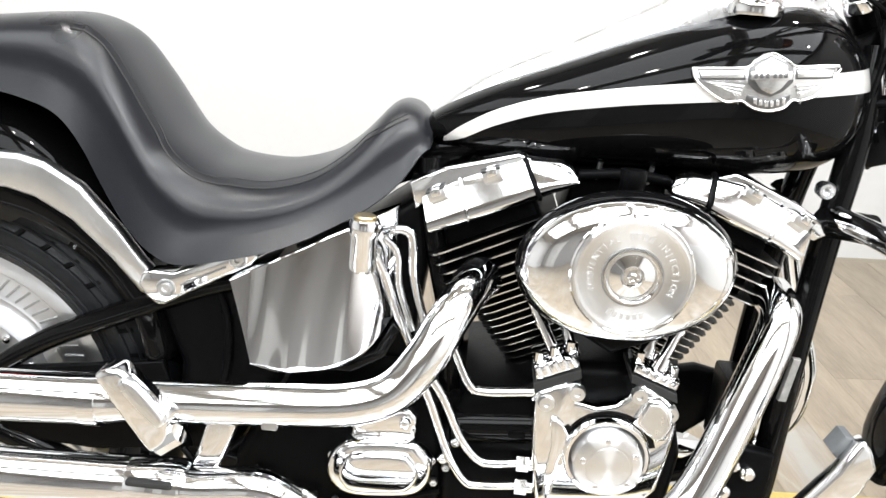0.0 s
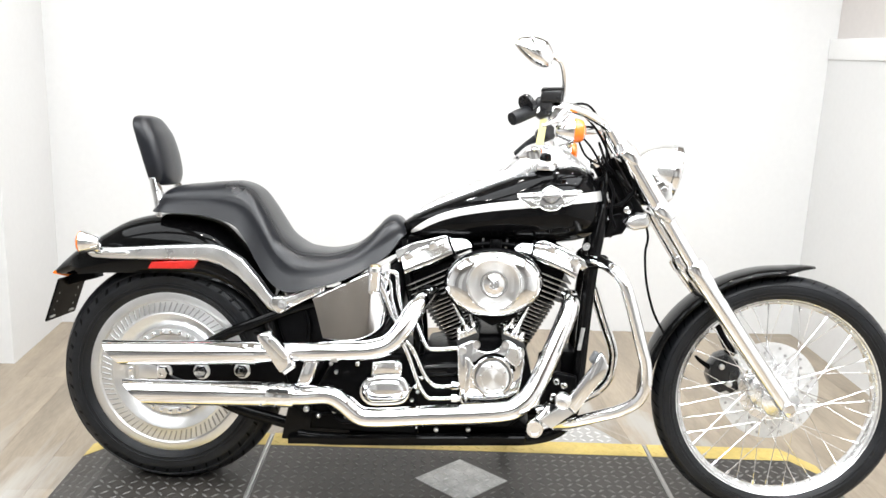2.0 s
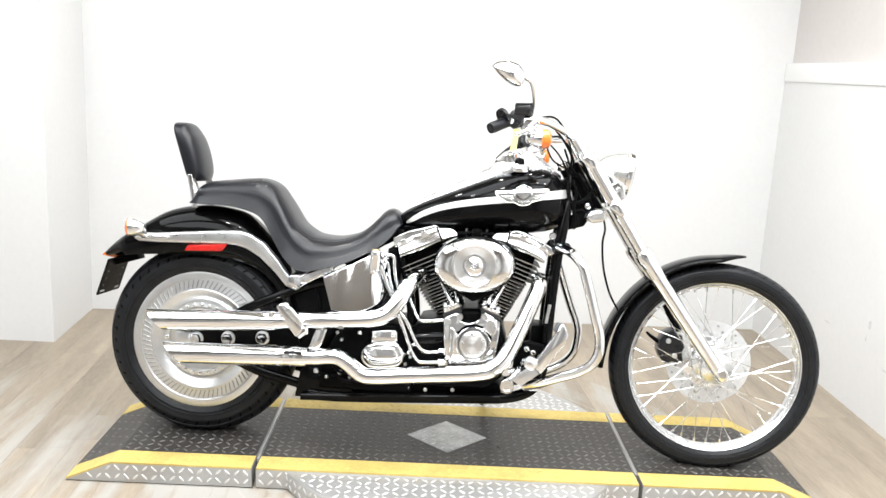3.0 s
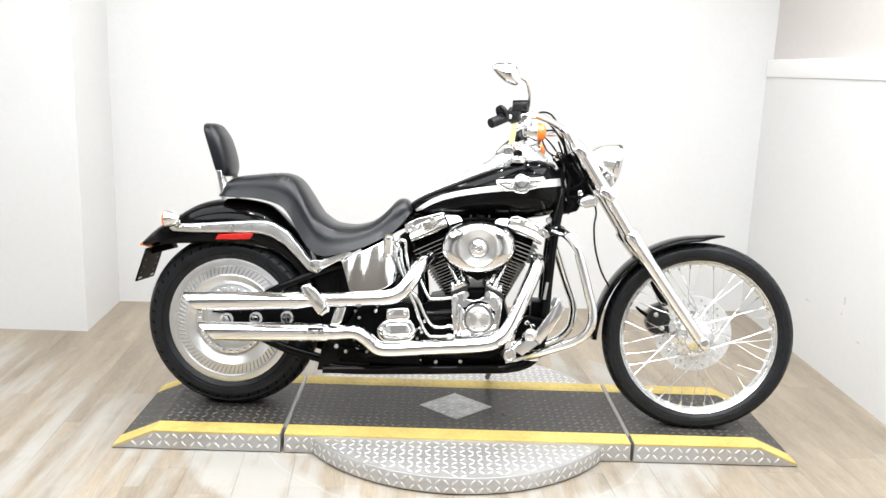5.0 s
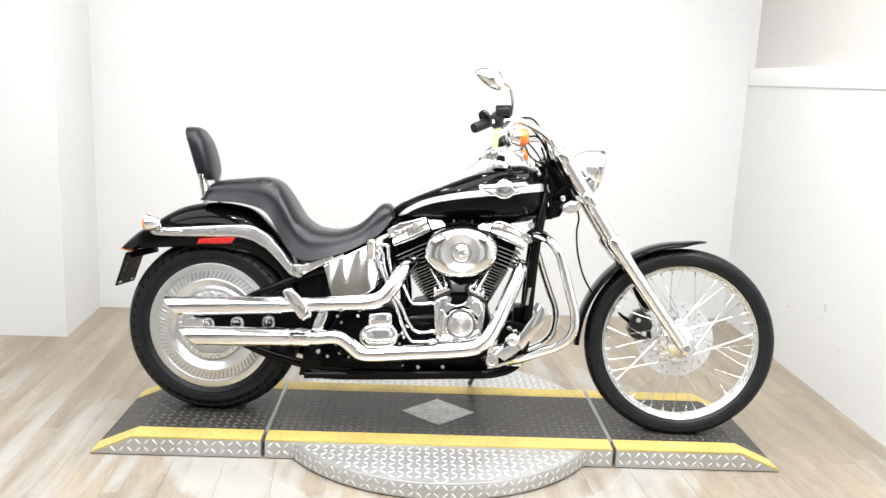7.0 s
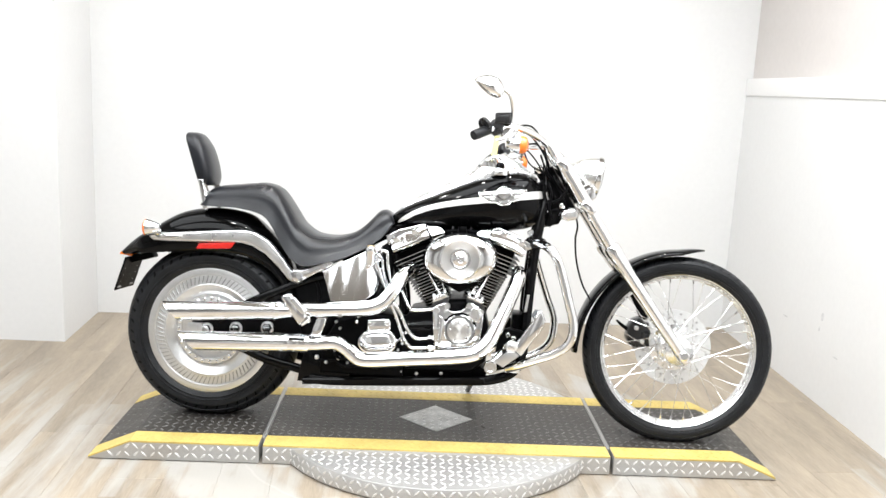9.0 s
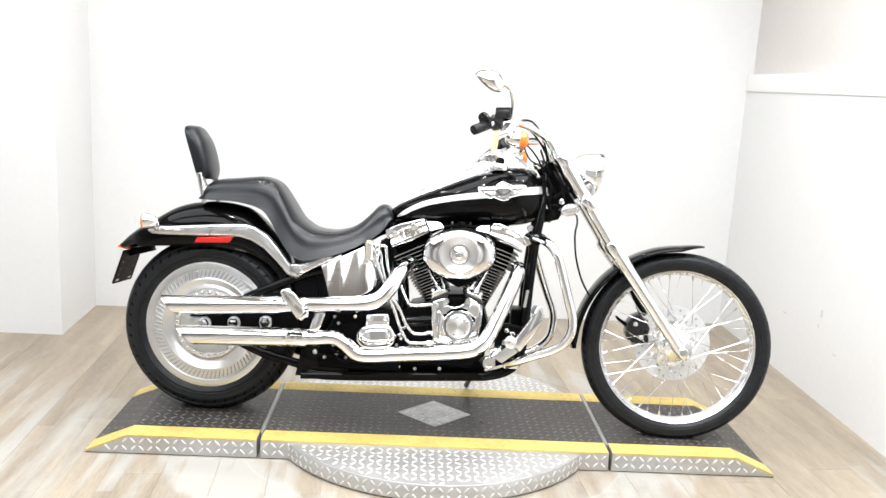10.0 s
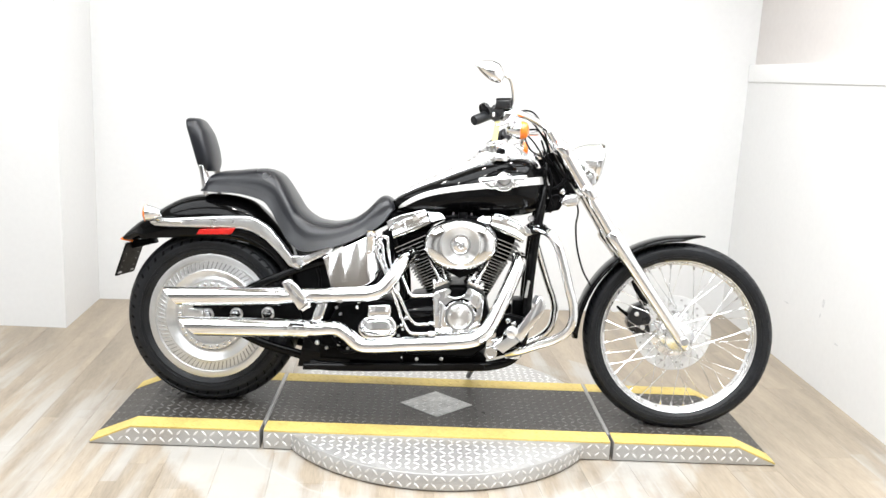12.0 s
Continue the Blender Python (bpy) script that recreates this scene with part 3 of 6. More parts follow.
for r, y in ((0.252, 0.0782), (0.262, 0.0795), (0.3, 0.0785)):
    part("sidewall_ring", lathe([(r - 0.0022, -y), (r - 0.0012, -y - 0.0014), (r + 0.0012, -y - 0.0014), (r + 0.0022, -y)], 96, AR, caps=False), RUBBER, rear)
bm = bmesh.new()
for k in range(76):
    a = 2 * math.pi * k / 76
    piece = box(0.1775, 0.2065, -hw + 0.0015, -hw + 0.007, -0.0017, 0.0017, 0.0006, 1)
    piece.transform(Matrix.Rotation(0.32, 4, "Y"))
    for v in piece.verts:
        v.co.x += 0.0098
        v.co.z += 0.062
    merge(bm, piece, Matrix.Translation(AR) @ Matrix.Rotation(a, 4, "Y"))
part("slot_ring", bm, CASTING, rear, "ring of dark slanted slots")
for k in range(28):
    a = 2 * math.pi * k / 28
    part("rivet", bolt(AR[0] + 0.12 * math.cos(a), -hw + 0.0065, AR[2] + 0.12 * math.sin(a), 0.0075, 0.006, dome=True), CHROME, rear)
for k in range(5):
    a = 2 * math.pi * k / 5 + 0.3
    part("hub_hole", lathe([(0.019, -0.0435), (0.019, -0.0455), (0.0165, -0.046), (0.016, -0.0415), (0.0005, -0.041)], 24, (AR[0] + 0.088 * math.cos(a), 0, AR[2] + 0.088 * math.sin(a))), CASTING, rear)

# front wheel: wire spokes
bm = bmesh.new()
ringpts = [(0.2685, 0.0), (0.2705, -0.013), (0.28, -0.023), (0.288, -0.029), (0.2915, -0.0285), (0.292, -0.025), (0.283, -0.018), (0.277, -0.006), (0.277, 0.006), (0.283, 0.018), (0.292, 0.025), (0.2915, 0.0285), (0.288, 0.029), (0.28, 0.023), (0.2705, 0.013)]
vs = [[bm.verts.new((AF[0] + r * math.cos(t), h, AF[2] + r * math.sin(t))) for r, h in ringpts] for t in np.linspace(0, 2 * math.pi, 96, endpoint=False)]
for i in range(96):
    a, b = vs[i], vs[(i + 1) % 96]
    for k in range(len(ringpts)):
        bm.faces.new((a[k], a[(k + 1) % len(ringpts)], b[(k + 1) % len(ringpts)], b[k]))
front = part("front_wheel", bm, RIMCHROME, bike, "chrome wire-spoked front wheel")
bm = bmesh.new()
prof = [(0.279, -0.02), (0.29, -0.031), (0.305, -0.04), (0.322, -0.042), (0.336, -0.035), (0.345, -0.022), (RF, -0.006)]
prof = [tuple(q) for q in spline(prof + [(r, -h) for r, h in reversed(prof)], 3)]
vs = [[bm.verts.new((AF[0] + r * math.cos(t), h, AF[2] + r * math.sin(t))) for r, h in prof] for t in np.linspace(0, 2 * math.pi, 96, endpoint=False)]
for i in range(96):
    a, b = vs[i], vs[(i + 1) % 96]
    for k in range(len(prof) - 1):
        bm.faces.new((a[k], a[k + 1], b[k + 1], b[k]))
part("tyre", bm, RUBBER, front, "narrow black road tyre")
part("tread_pattern", tread_grooves(AF, prof, 0.04, 60, 0.07, 0.005), DARK, front)["kind"] = "stuff"
for r, y in ((0.3, 0.0384), (0.308, 0.0405), (0.326, 0.0415)):
    part("sidewall_ring", lathe([(r - 0.002, -y + 0.0005), (r - 0.001, -y - 0.0012), (r + 0.001, -y - 0.0012), (r + 0.002, -y + 0.0005)], 96, AF, caps=False), RUBBER, front)
for s in (-1, 1):
    part("rim_groove", lathe([(0.2795, s * 0.0236), (0.2822, s * 0.0256), (0.2836, s * 0.0262), (0.2826, s * 0.0243)], 96, AF, caps=False), CASTING, front, "dark line inside the rim lip")
part("hub", lathe([(0.012, -0.075), (0.024, -0.07), (0.03, -0.06), (0.05, -0.052), (0.054, -0.046), (0.05, -0.04), (0.03, -0.03), (0.026, 0.0), (0.03, 0.03), (0.058, 0.04), (0.062, 0.046), (0.058, 0.052), (0.03, 0.06), (0.012, 0.075)], 36, AF), RIMCHROME, front, "chrome wheel hub")
for k in range(40):
    side = -1 if k % 2 else 1
    lead = 1 if (k // 2) % 2 else -1
    a = 2 * math.pi * k / 40
    h = a + lead * 1.15
    p0 = (AF[0] + 0.05 * math.cos(h), side * 0.047, AF[2] + 0.05 * math.sin(h))
    p1 = (AF[0] + 0.27 * math.cos(a), side * 0.006, AF[2] + 0.27 * math.sin(a))
    bm = tube([p0, p1], 0.00115, 6, smooth=False)
    q = [p1[i] + (p0[i] - p1[i]) * 0.06 for i in range(3)]
    tube([p1, q], 0.0036, 6, smooth=False, bm=bm)
    part("spoke", bm, CHROME, front)
rot = part("brake_rotor", lathe([(0.085, 0.058), (0.143, 0.058), (0.144, 0.06), (0.143, 0.063), (0.085, 0.063), (0.084, 0.06), (0.085, 0.058)], 72, AF, caps=False), ROTOR, front, "drilled steel brake disc")
for k in range(36):
    a = 2 * math.pi * k / 36
    r = (0.097, 0.113, 0.129)[k % 3]
    part("drill_hole", lathe([(0.0045, 0.0572), (0.0045, 0.0578), (0.0003, 0.0576)], 10, (AF[0] + r * math.cos(a), 0, AF[2] + r * math.sin(a))), CASTING, rot)
part("rotor_carrier", lathe([(0.03, 0.05), (0.088, 0.056), (0.09, 0.06), (0.088, 0.064), (0.03, 0.06)], 40, AF), CHROME, front)
cal = part("brake_caliper", prism([(1.541, 0.37), (1.545, 0.408), (1.562, 0.438), (1.588, 0.45), (1.604, 0.436), (1.622, 0.43), (1.632, 0.39), (1.626, 0.372), (1.631, 0.342), (1.608, 0.33), (1.596, 0.338), (1.572, 0.328), (1.553, 0.345)], 0.035, 0.1, 0.007, 2), HOUSING, bike, "black front brake caliper")
part("caliper_bracket", prism([(1.6, 0.43), (1.616, 0.44), (1.572, 0.53), (1.548, 0.575), (1.535, 0.57), (1.556, 0.52)], 0.07, 0.09, 0.004), DARK, cal)
part("caliper_bleed_arm", tube([(1.548, 0.06, 0.4), (1.52, 0.06, 0.418), (1.503, 0.06, 0.432)], [0.008, 0.006, 0.004], 10), DARK, cal)
for x, z in ((1.575, 0.41), (1.6, 0.36)):
    part("caliper_bolt", bolt(x, 0.035, z, 0.009, 0.008, dome=True), SATIN, cal)

# fork
for s in (-1, 1):
    y = s * 0.098
    leg = part("fork_slider", tube([(1.737, y, 0.318), (1.722, y, 0.338), (1.69, y, 0.38), (1.60, y, 0.50), (1.50, y, 0.634), (1.462, y, 0.685), (1.448, y, 0.705)], [0.016, 0.021, 0.0235, 0.0245, 0.0265, 0.0285, 0.0285], 24), CHROME, bike, "chrome lower fork leg")
    part("slider_cap", tube([(1.455, y, 0.694), (1.44, y, 0.716), (1.434, y, 0.724)], [0.031, 0.031, 0.026], 24, smooth=False), CHROME, leg)
    part("axle_nut", lathe([(0.018, y - 0.005 * s), (0.018, y + s * 0.026), (0.013, y + s * 0.03), (0.001, y + s * 0.03)], 20, (AF[0], 0, AF[2])), CHROME, leg)
    part("fork_tube", tube([(1.448, y, 0.703), (1.24, y, 1.015)], 0.0205, 24, smooth=False), CHROME, bike, "chrome fork tube")
    part("fork_cover", tube([(1.345, y, 0.858), (1.235, y, 1.023)], [0.026, 0.026], 24, smooth=False), CHROME, bike, "chrome fork cover")
    part("fork_cap", tube([(1.236, y, 1.02), (1.222, y, 1.041)], [0.024, 0.017], 20, smooth=False), CHROME, bike)
tri = bmesh.new()
for c, w in (((1.345, 0.858), 0.132), ((1.248, 1.003), 0.125)):
    piece = box(-0.03, 0.03, -w, w, -0.017, 0.017, 0.01, 3)
    merge(tri, piece, Matrix.Translation((c[0], 0, c[1])) @ Matrix.Rotation(radians(34), 4, "Y"))
    part("triple_clamp", tri, CHROME, bike, "chrome fork clamp")
    tri = bmesh.new()
tri.free()
neck = part("steering_neck", tube([(1.285, 0, 0.835), (1.19, 0, 0.985)], 0.034, 24, smooth=False), DARK, bike, "black steering head")
part("neck_gusset", prism([(1.165, 0.93), (1.19, 0.955), (1.225, 0.955), (1.268, 0.87), (1.255, 0.81), (1.22, 0.775), (1.175, 0.80)], -0.04, 0.04, 0.01), DARK, neck)
bm = lathe([(0.004, 0.0), (0.019, 0.001), (0.022, 0.005), (0.0225, 0.016), (0.021, 0.018), (0.0225, 0.02), (0.0225, 0.027), (0.019, 0.031), (0.001, 0.032)], 28, axis="z")
bm.transform(Matrix.Translation((1.17, -0.03, 0.97)) @ Matrix.Rotation(radians(-18), 4, "Y"))
part("fork_lock", bm, CHROME, neck, "ribbed chrome fork lock")
for pts, r, m in (([(1.196, -0.055, 0.905), (1.2, -0.056, 0.89), (1.205, -0.055, 0.876)], 0.006, CHROME), ([(1.197, -0.055, 0.85), (1.2, -0.056, 0.84), (1.203, -0.055, 0.828)], 0.0065, CHROME), ([(1.185, -0.06, 0.862), (1.224, -0.07, 0.869), (1.252, -0.072, 0.888), (1.27, -0.068, 0.92), (1.262, -0.06, 0.955)], 0.0055, PLASTIC), ([(1.219, -0.056, 0.965), (1.235, -0.062, 0.94), (1.256, -0.066, 0.915), (1.284, -0.07, 0.893)], 0.006, BLACK), ([(1.203, -0.056, 0.94), (1.214, -0.062, 0.912), (1.229, -0.064, 0.886), (1.24, -0.06, 0.866)], 0.006, BLACK), ([(1.192, -0.05, 0.965), (1.194, -0.06, 0.93), (1.19, -0.062, 0.89), (1.186, -0.062, 0.85), (1.183, -0.07, 0.8)], 0.0065, BLACK)):
    part("neck_wire" if m is not CHROME else "hose_fitting", tube(pts, r, 10), m, neck)

# front fender
loops = []
for a in np.linspace(radians(184), radians(79), 40):
    k = (math.degrees(a) - 79) / 105
    w = 0.058 * min(1, 0.25 + 6 * k) * min(1, 0.6 + 5 * (1 - k))
    lift = 0.005 + 0.012 * max(0, 1 - k * 8) + 0.016 * k ** 2
    row = []
    for p in np.linspace(-1, 1, 17):
        y = w * math.copysign(abs(math.sin(p * math.pi / 2)) ** 0.8, p)
        drop = 0.018 * min(1, 0.3 + 5 * k) * (1 - math.cos(p * math.pi / 2) ** 0.7)
        r = RF + 0.02 + lift - drop
        row.append((AF[0] + r * math.cos(a), y, AF[2] + r * math.sin(a)))
    loops.append(row)
bm = bmesh.new()
rings(bm, loops, closed=False, caps=False)
ff = part("front_fender", bm, BLACK, bike, "gloss black front fender")
mod = ff.modifiers.new("thickness", "SOLIDIFY")
mod.thickness, mod.offset = 0.003, 0
for s in (-1, 1):
    part("fender_bracket", tube([(1.52, s * 0.062, 0.60), (1.56, s * 0.085, 0.565)], 0.009, 10, smooth=False), CHROME, ff)

# headlight
M = Matrix.Translation((1.386, 0, 0.966)) @ Matrix.Rotation(radians(9), 4, "Y")
bm = lathe([(0.012, -0.118), (0.03, -0.112), (0.052, -0.085), (0.068, -0.05), (0.0735, -0.015), (0.0765, -0.005), (0.0765, 0.004), (0.071, 0.008)], 40, axis="x")
bm.transform(M)
lamp = part("headlight", bm, FINEDGE, bike, "chrome bullet headlamp")
bm = lathe([(0.0745, -0.014), (0.0785, -0.012), (0.0795, -0.004), (0.0785, 0.005), (0.0735, 0.009), (0.0705, 0.006), (0.072, 0.0)], 40, axis="x", caps=False)
bm.transform(M)
part("trim_ring", bm, CHROME, lamp, "polished trim ring")
part("lamp_bracket", prism([(1.318, 0.9), (1.33, 0.935), (1.35, 0.948), (1.372, 0.925), (1.378, 0.895), (1.36, 0.88), (1.335, 0.883)], -0.062, -0.05, 0.004), CHROME, lamp, "chrome lamp bracket")
part("bracket_bolt", bolt(1.352, -0.062, 0.918, 0.009, 0.008), CHROME, lamp)
bm = lathe([(0.071, 0.0), (0.071, 0.006), (0.05, 0.015), (0.02, 0.019), (0.0005, 0.02)], 40, axis="x")
bm.transform(M)
part("lens", bm, GLASS, lamp, "clear headlamp glass")
part("headlight_mount", tube([(1.345, 0, 0.87), (1.355, 0, 0.9), (1.37, 0, 0.925)], 0.012, 12), CHROME, lamp)
part("headlight_wire", tube([(1.30, -0.03, 0.96), (1.335, -0.05, 0.935), (1.372, -0.05, 0.905), (1.39, -0.03, 0.925)], 0.004, 8), PLASTIC, lamp)

# handlebar and controls
bar = part("handlebar", tube([(1.195, 0, 1.075), (1.19, -0.05, 1.077), (1.165, -0.11, 1.09), (1.10, -0.165, 1.117), (1.04, -0.195, 1.124), (0.985, -0.225, 1.112), (0.945, -0.25, 1.093)], 0.0127, 16), CHROME, bike, "chrome handlebar")
part("handlebar_far", tube([(1.195, 0, 1.075), (1.19, 0.05, 1.075), (1.165, 0.11, 1.075), (1.12, 0.19, 1.075), (1.075, 0.25, 1.065)], 0.0127, 16), CHROME, bar)
for s in (-1, 1):
    part("riser", tube([(1.232, s * 0.045, 1.02), (1.20, s * 0.045, 1.07), (1.192, s * 0.045, 1.085)], [0.019, 0.017, 0.02], 16, smooth=False), CHROME, bar, "chrome handlebar riser")
grip = part("grip", tube([(0.985, -0.215, 1.115), (0.975, -0.225, 1.111), (0.93, -0.262, 1.088), (0.922, -0.269, 1.084)], [0.0165, 0.0175, 0.0178, 0.0165], 20, smooth=False), RUBBER, bar, "black rubber throttle grip")
part("end_plug", tube([(0.9225, -0.2685, 1.0845), (0.921, -0.27, 1.0832)], 0.004, 12, smooth=False), GAP, grip)
part("grip_far", tube([(1.024, 0.282, 1.052), (0.985, 0.3, 1.02), (0.956, 0.312, 0.992)], [0.018, 0.0175, 0.0165], 16, smooth=False), RUBBER, bar, "black rubber grip")
part("switch_housing", prism([(0.975, 1.13), (0.985, 1.145), (1.01, 1.148), (1.025, 1.13), (1.02, 1.098), (0.995, 1.088), (0.975, 1.1)], -0.235, -0.17, 0.012), HOUSING, bar, "black switch housing")
part("switch_housing", tube([(1.055, 0.25, 1.072), (1.05, 0.256, 1.07), (1.026, 0.278, 1.054), (1.02, 0.282, 1.05)], [0.02, 0.026, 0.026, 0.02], 20, smooth=False), HOUSING, bar, "black switch housing")
part("brake_master", prism([(0.99, 1.131), (0.994, 1.158), (0.998, 1.163), (1.042, 1.166), (1.046, 1.16), (1.045, 1.133)], -0.245, -0.185, 0.008), HOUSING, bar, "black brake fluid reservoir")
part("reservoir_lid", prism([(0.992, 1.16), (0.995, 1.167), (1.043, 1.17), (1.046, 1.164)], -0.247, -0.183, 0.003), HOUSING, bar)
part("lever_bracket", prism([(1.015, 1.09), (1.02, 1.13), (1.055, 1.13), (1.06, 1.10), (1.045, 1.08)], -0.225, -0.185, 0.01), CHROME, bar)
part("brake_lever", tube([(1.055, -0.215, 1.11), (1.03, -0.25, 1.085), (1.01, -0.265, 1.075), (0.998, -0.272, 1.072)], [0.008, 0.006, 0.005, 0.005], 12), CHROME, bar, "chrome brake lever")
part("throttle_drum", tube([(0.962, -0.236, 1.127), (0.955, -0.242, 1.122)], 0.026, 20, smooth=False), HOUSING, bar)

mir = part("mirror", tube([(1.05, -0.205, 1.135), (1.053, -0.21, 1.165), (1.05, -0.22, 1.2), (1.038, -0.24, 1.232), (1.012, -0.265, 1.245)], [0.009, 0.0085, 0.0085, 0.008, 0.007], 12), CHROME, bike, "chrome teardrop rear-view mirror")
HEAD = [(0.912, 1.27), (0.928, 1.284), (0.955, 1.289), (0.98, 1.287), (1.003, 1.275), (1.016, 1.25), (1.014, 1.226), (1.0, 1.214), (0.97, 1.219), (0.938, 1.242)]
HEAD = spline(HEAD + HEAD[:1], 4)[:-1]
bm = bmesh.new()
loops = [[(0.968 + (x - 0.968) * k, y, 1.249 + (z - 1.249) * k) for x, z in HEAD] for k, y in ((0.9, -0.262), (1.0, -0.264), (1.0, -0.27), (0.97, -0.276), (0.9, -0.283), (0.75, -0.291), (0.5, -0.298), (0.25, -0.301), (0.02, -0.302))]
rings(bm, loops)
part("mirror_head", bm, CHROME, mir, sharp=60)

part("key_tag", prism([(0.986, 1.022), (1.006, 1.022), (1.013, 1.09), (0.995, 1.09)], -0.222, -0.2205), TAG, bike, "yellow paper tag tied to the handlebar")


def signal(x, y, z, face, name="turn_signal", lens_label="amber lens", deep=0.021):
    """A bullet turn signal whose lens faces +x (face 1) or -x (face -1)."""
    f = face
    body = part(name, lathe([(0.008, -0.05 * f), (0.016, -0.045 * f), (0.025, -0.026 * f), (0.031, -0.008 * f), (0.033, 0.0), (0.03, 0.002 * f)], 28, (x, y, z), "x"), CHROME, bike, "chrome bullet turn signal")
    part("lens", lathe([(0.031, 0.0), (0.0305, deep * 0.4 * f), (0.026, deep * 0.75 * f), (0.014, deep * 0.95 * f), (0.0004, deep * f)], 28, (x, y, z), "x"), AMBER, body, lens_label)
    return body


sg = signal(1.083, -0.2, 1.064, 1, deep=0.032)
part("signal_stalk", tube([(1.06, -0.19, 1.055), (1.06, -0.15, 1.08), (1.08, -0.13, 1.1)], 0.009, 10), CHROME, sg)
sg = signal(1.118, 0.24, 1.012, 1, deep=0.022)
part("signal_stalk", tube([(1.11, 0.23, 1.015), (1.11, 0.2, 1.04), (1.12, 0.18, 1.065)], 0.009, 10), CHROME, sg)
for s in (-1, 1):
    sg = signal(-0.238, s * 0.155, 0.702, -1, deep=0.013)
    part("signal_stalk", tube([(-0.215, s * 0.15, 0.69), (-0.205, s * 0.13, 0.676), (-0.2, s * 0.11, 0.672)], 0.010, 10), CHROME, sg)

for pts, r in (([(1.055, -0.18, 1.105), (1.09, -0.14, 1.135), (1.14, -0.07, 1.13), (1.185, -0.03, 1.06), (1.2, -0.02, 0.96)], 0.0045), ([(1.04, -0.18, 1.11), (1.1, -0.1, 1.118), (1.16, -0.06, 1.07), (1.205, -0.03, 0.99), (1.215, -0.03, 0.9)], 0.005), ([(1.03, -0.2, 1.09), (1.08, -0.13, 1.075), (1.15, -0.06, 1.02), (1.2, -0.05, 0.93)], 0.004), ([(1.10, -0.13, 1.05), (1.13, -0.1, 1.0), (1.18, -0.07, 0.975), (1.22, -0.06, 0.95)], 0.004), ([(1.3, -0.05, 0.85), (1.318, -0.06, 0.79), (1.312, -0.07, 0.74), (1.32, -0.08, 0.66), (1.345, -0.08, 0.58), (1.38, -0.07, 0.52)], 0.0045), ([(1.10, 0.15, 1.08), (1.17, 0.08, 1.08), (1.21, 0.04, 1.0), (1.23, 0.04, 0.9)], 0.005), ([(1.17, -0.03, 1.04), (1.195, -0.05, 0.98), (1.235, -0.06, 0.93), (1.27, -0.06, 0.86)], 0.005), ([(1.2, -0.06, 0.94), (1.215, -0.07, 0.9), (1.21, -0.075, 0.85), (1.225, -0.07, 0.81)], 0.006)):
    part("control_cable", tube(pts, r * 0.75, 8), PLASTIC, bike, "black control cable")

part("horn_cover", prism([(1.249, 0.825), (1.262, 0.841), (1.285, 0.852), (1.311, 0.851), (1.323, 0.832), (1.315, 0.812), (1.277, 0.804), (1.258, 0.81)], -0.085, -0.03, 0.012, 4), RIMCHROME, bike, "chrome horn cover")
part("horn_bracket", prism([(1.20, 0.775), (1.212, 0.84), (1.24, 0.85), (1.27, 0.825), (1.25, 0.79)], -0.045, -0.03, 0.004), BLACK, bike)
part("neck_bolt", bolt(1.258, -0.045, 0.858, 0.012, 0.01, dome=True), CHROME, bike)

# ---- tank ----
TOPZ = [(0.632, 0.782), (0.65, 0.803), (0.71, 0.839), (0.80, 0.88), (0.89, 0.92), (0.985, 0.957), (1.07, 0.975), (1.13, 0.966), (1.17, 0.932), (1.195, 0.885)]
BOTZ = [(0.632, 0.768), (0.65, 0.758), (0.72, 0.748), (0.82, 0.744), (0.93, 0.748), (1.05, 0.752), (1.13, 0.764), (1.17, 0.787), (1.195, 0.83)]
WIDE = [(0.632, 0.03), (0.65, 0.05), (0.70, 0.075), (0.78, 0.099), (0.87, 0.117), (0.97, 0.128), (1.06, 0.13), (1.12, 0.121), (1.165, 0.1), (1.188, 0.065), (1.195, 0.04)]
_cache = {}


def smooth_table(key, table):
    if key not in _cache:
        _cache[key] = [tuple(q) for q in spline(table, 10)]
    return _cache[key]


def tank_row(x):
    return interp(smooth_table("t", TOPZ), x), interp(smooth_table("b", BOTZ), x), interp(smooth_table("w", WIDE), x)


def tank_side(x, z):
    t, b, w = tank_row(x)
    c = b + (t - b) * 0.45
    h = (t - c) if z > c else (c - b)
    k = min(0.999, abs(z - c) / max(h, 1e-4))
    n = 2.8 if z > c else 2.3
    return w * (1 - k ** n) ** (1 / n)


loops = []
for x in np.concatenate([np.linspace(0.632, 0.66, 6), np.linspace(0.672, 1.12, 34), np.linspace(1.13, 1.195, 14)]):
    t, b, w = tank_row(x)
    c = b + (t - b) * 0.45
    row = []
    for a in np.linspace(0, 2 * math.pi, 48, endpoint=False):
        cy, sz = math.cos(a), math.sin(a)
        h = (t - c) if sz > 0 else (c - b)
        n = 2.8 if sz > 0 else 2.3
        row.append((x, w * math.copysign(abs(cy) ** (2 / n), cy), c + h * math.copysign(abs(sz) ** (2 / n), sz)))
    loops.append(row)
bm = bmesh.new()
rings(bm, loops)
tank = part("fuel_tank", bm, BLACK, bike, "gloss black fuel tank with a silver band", 60)

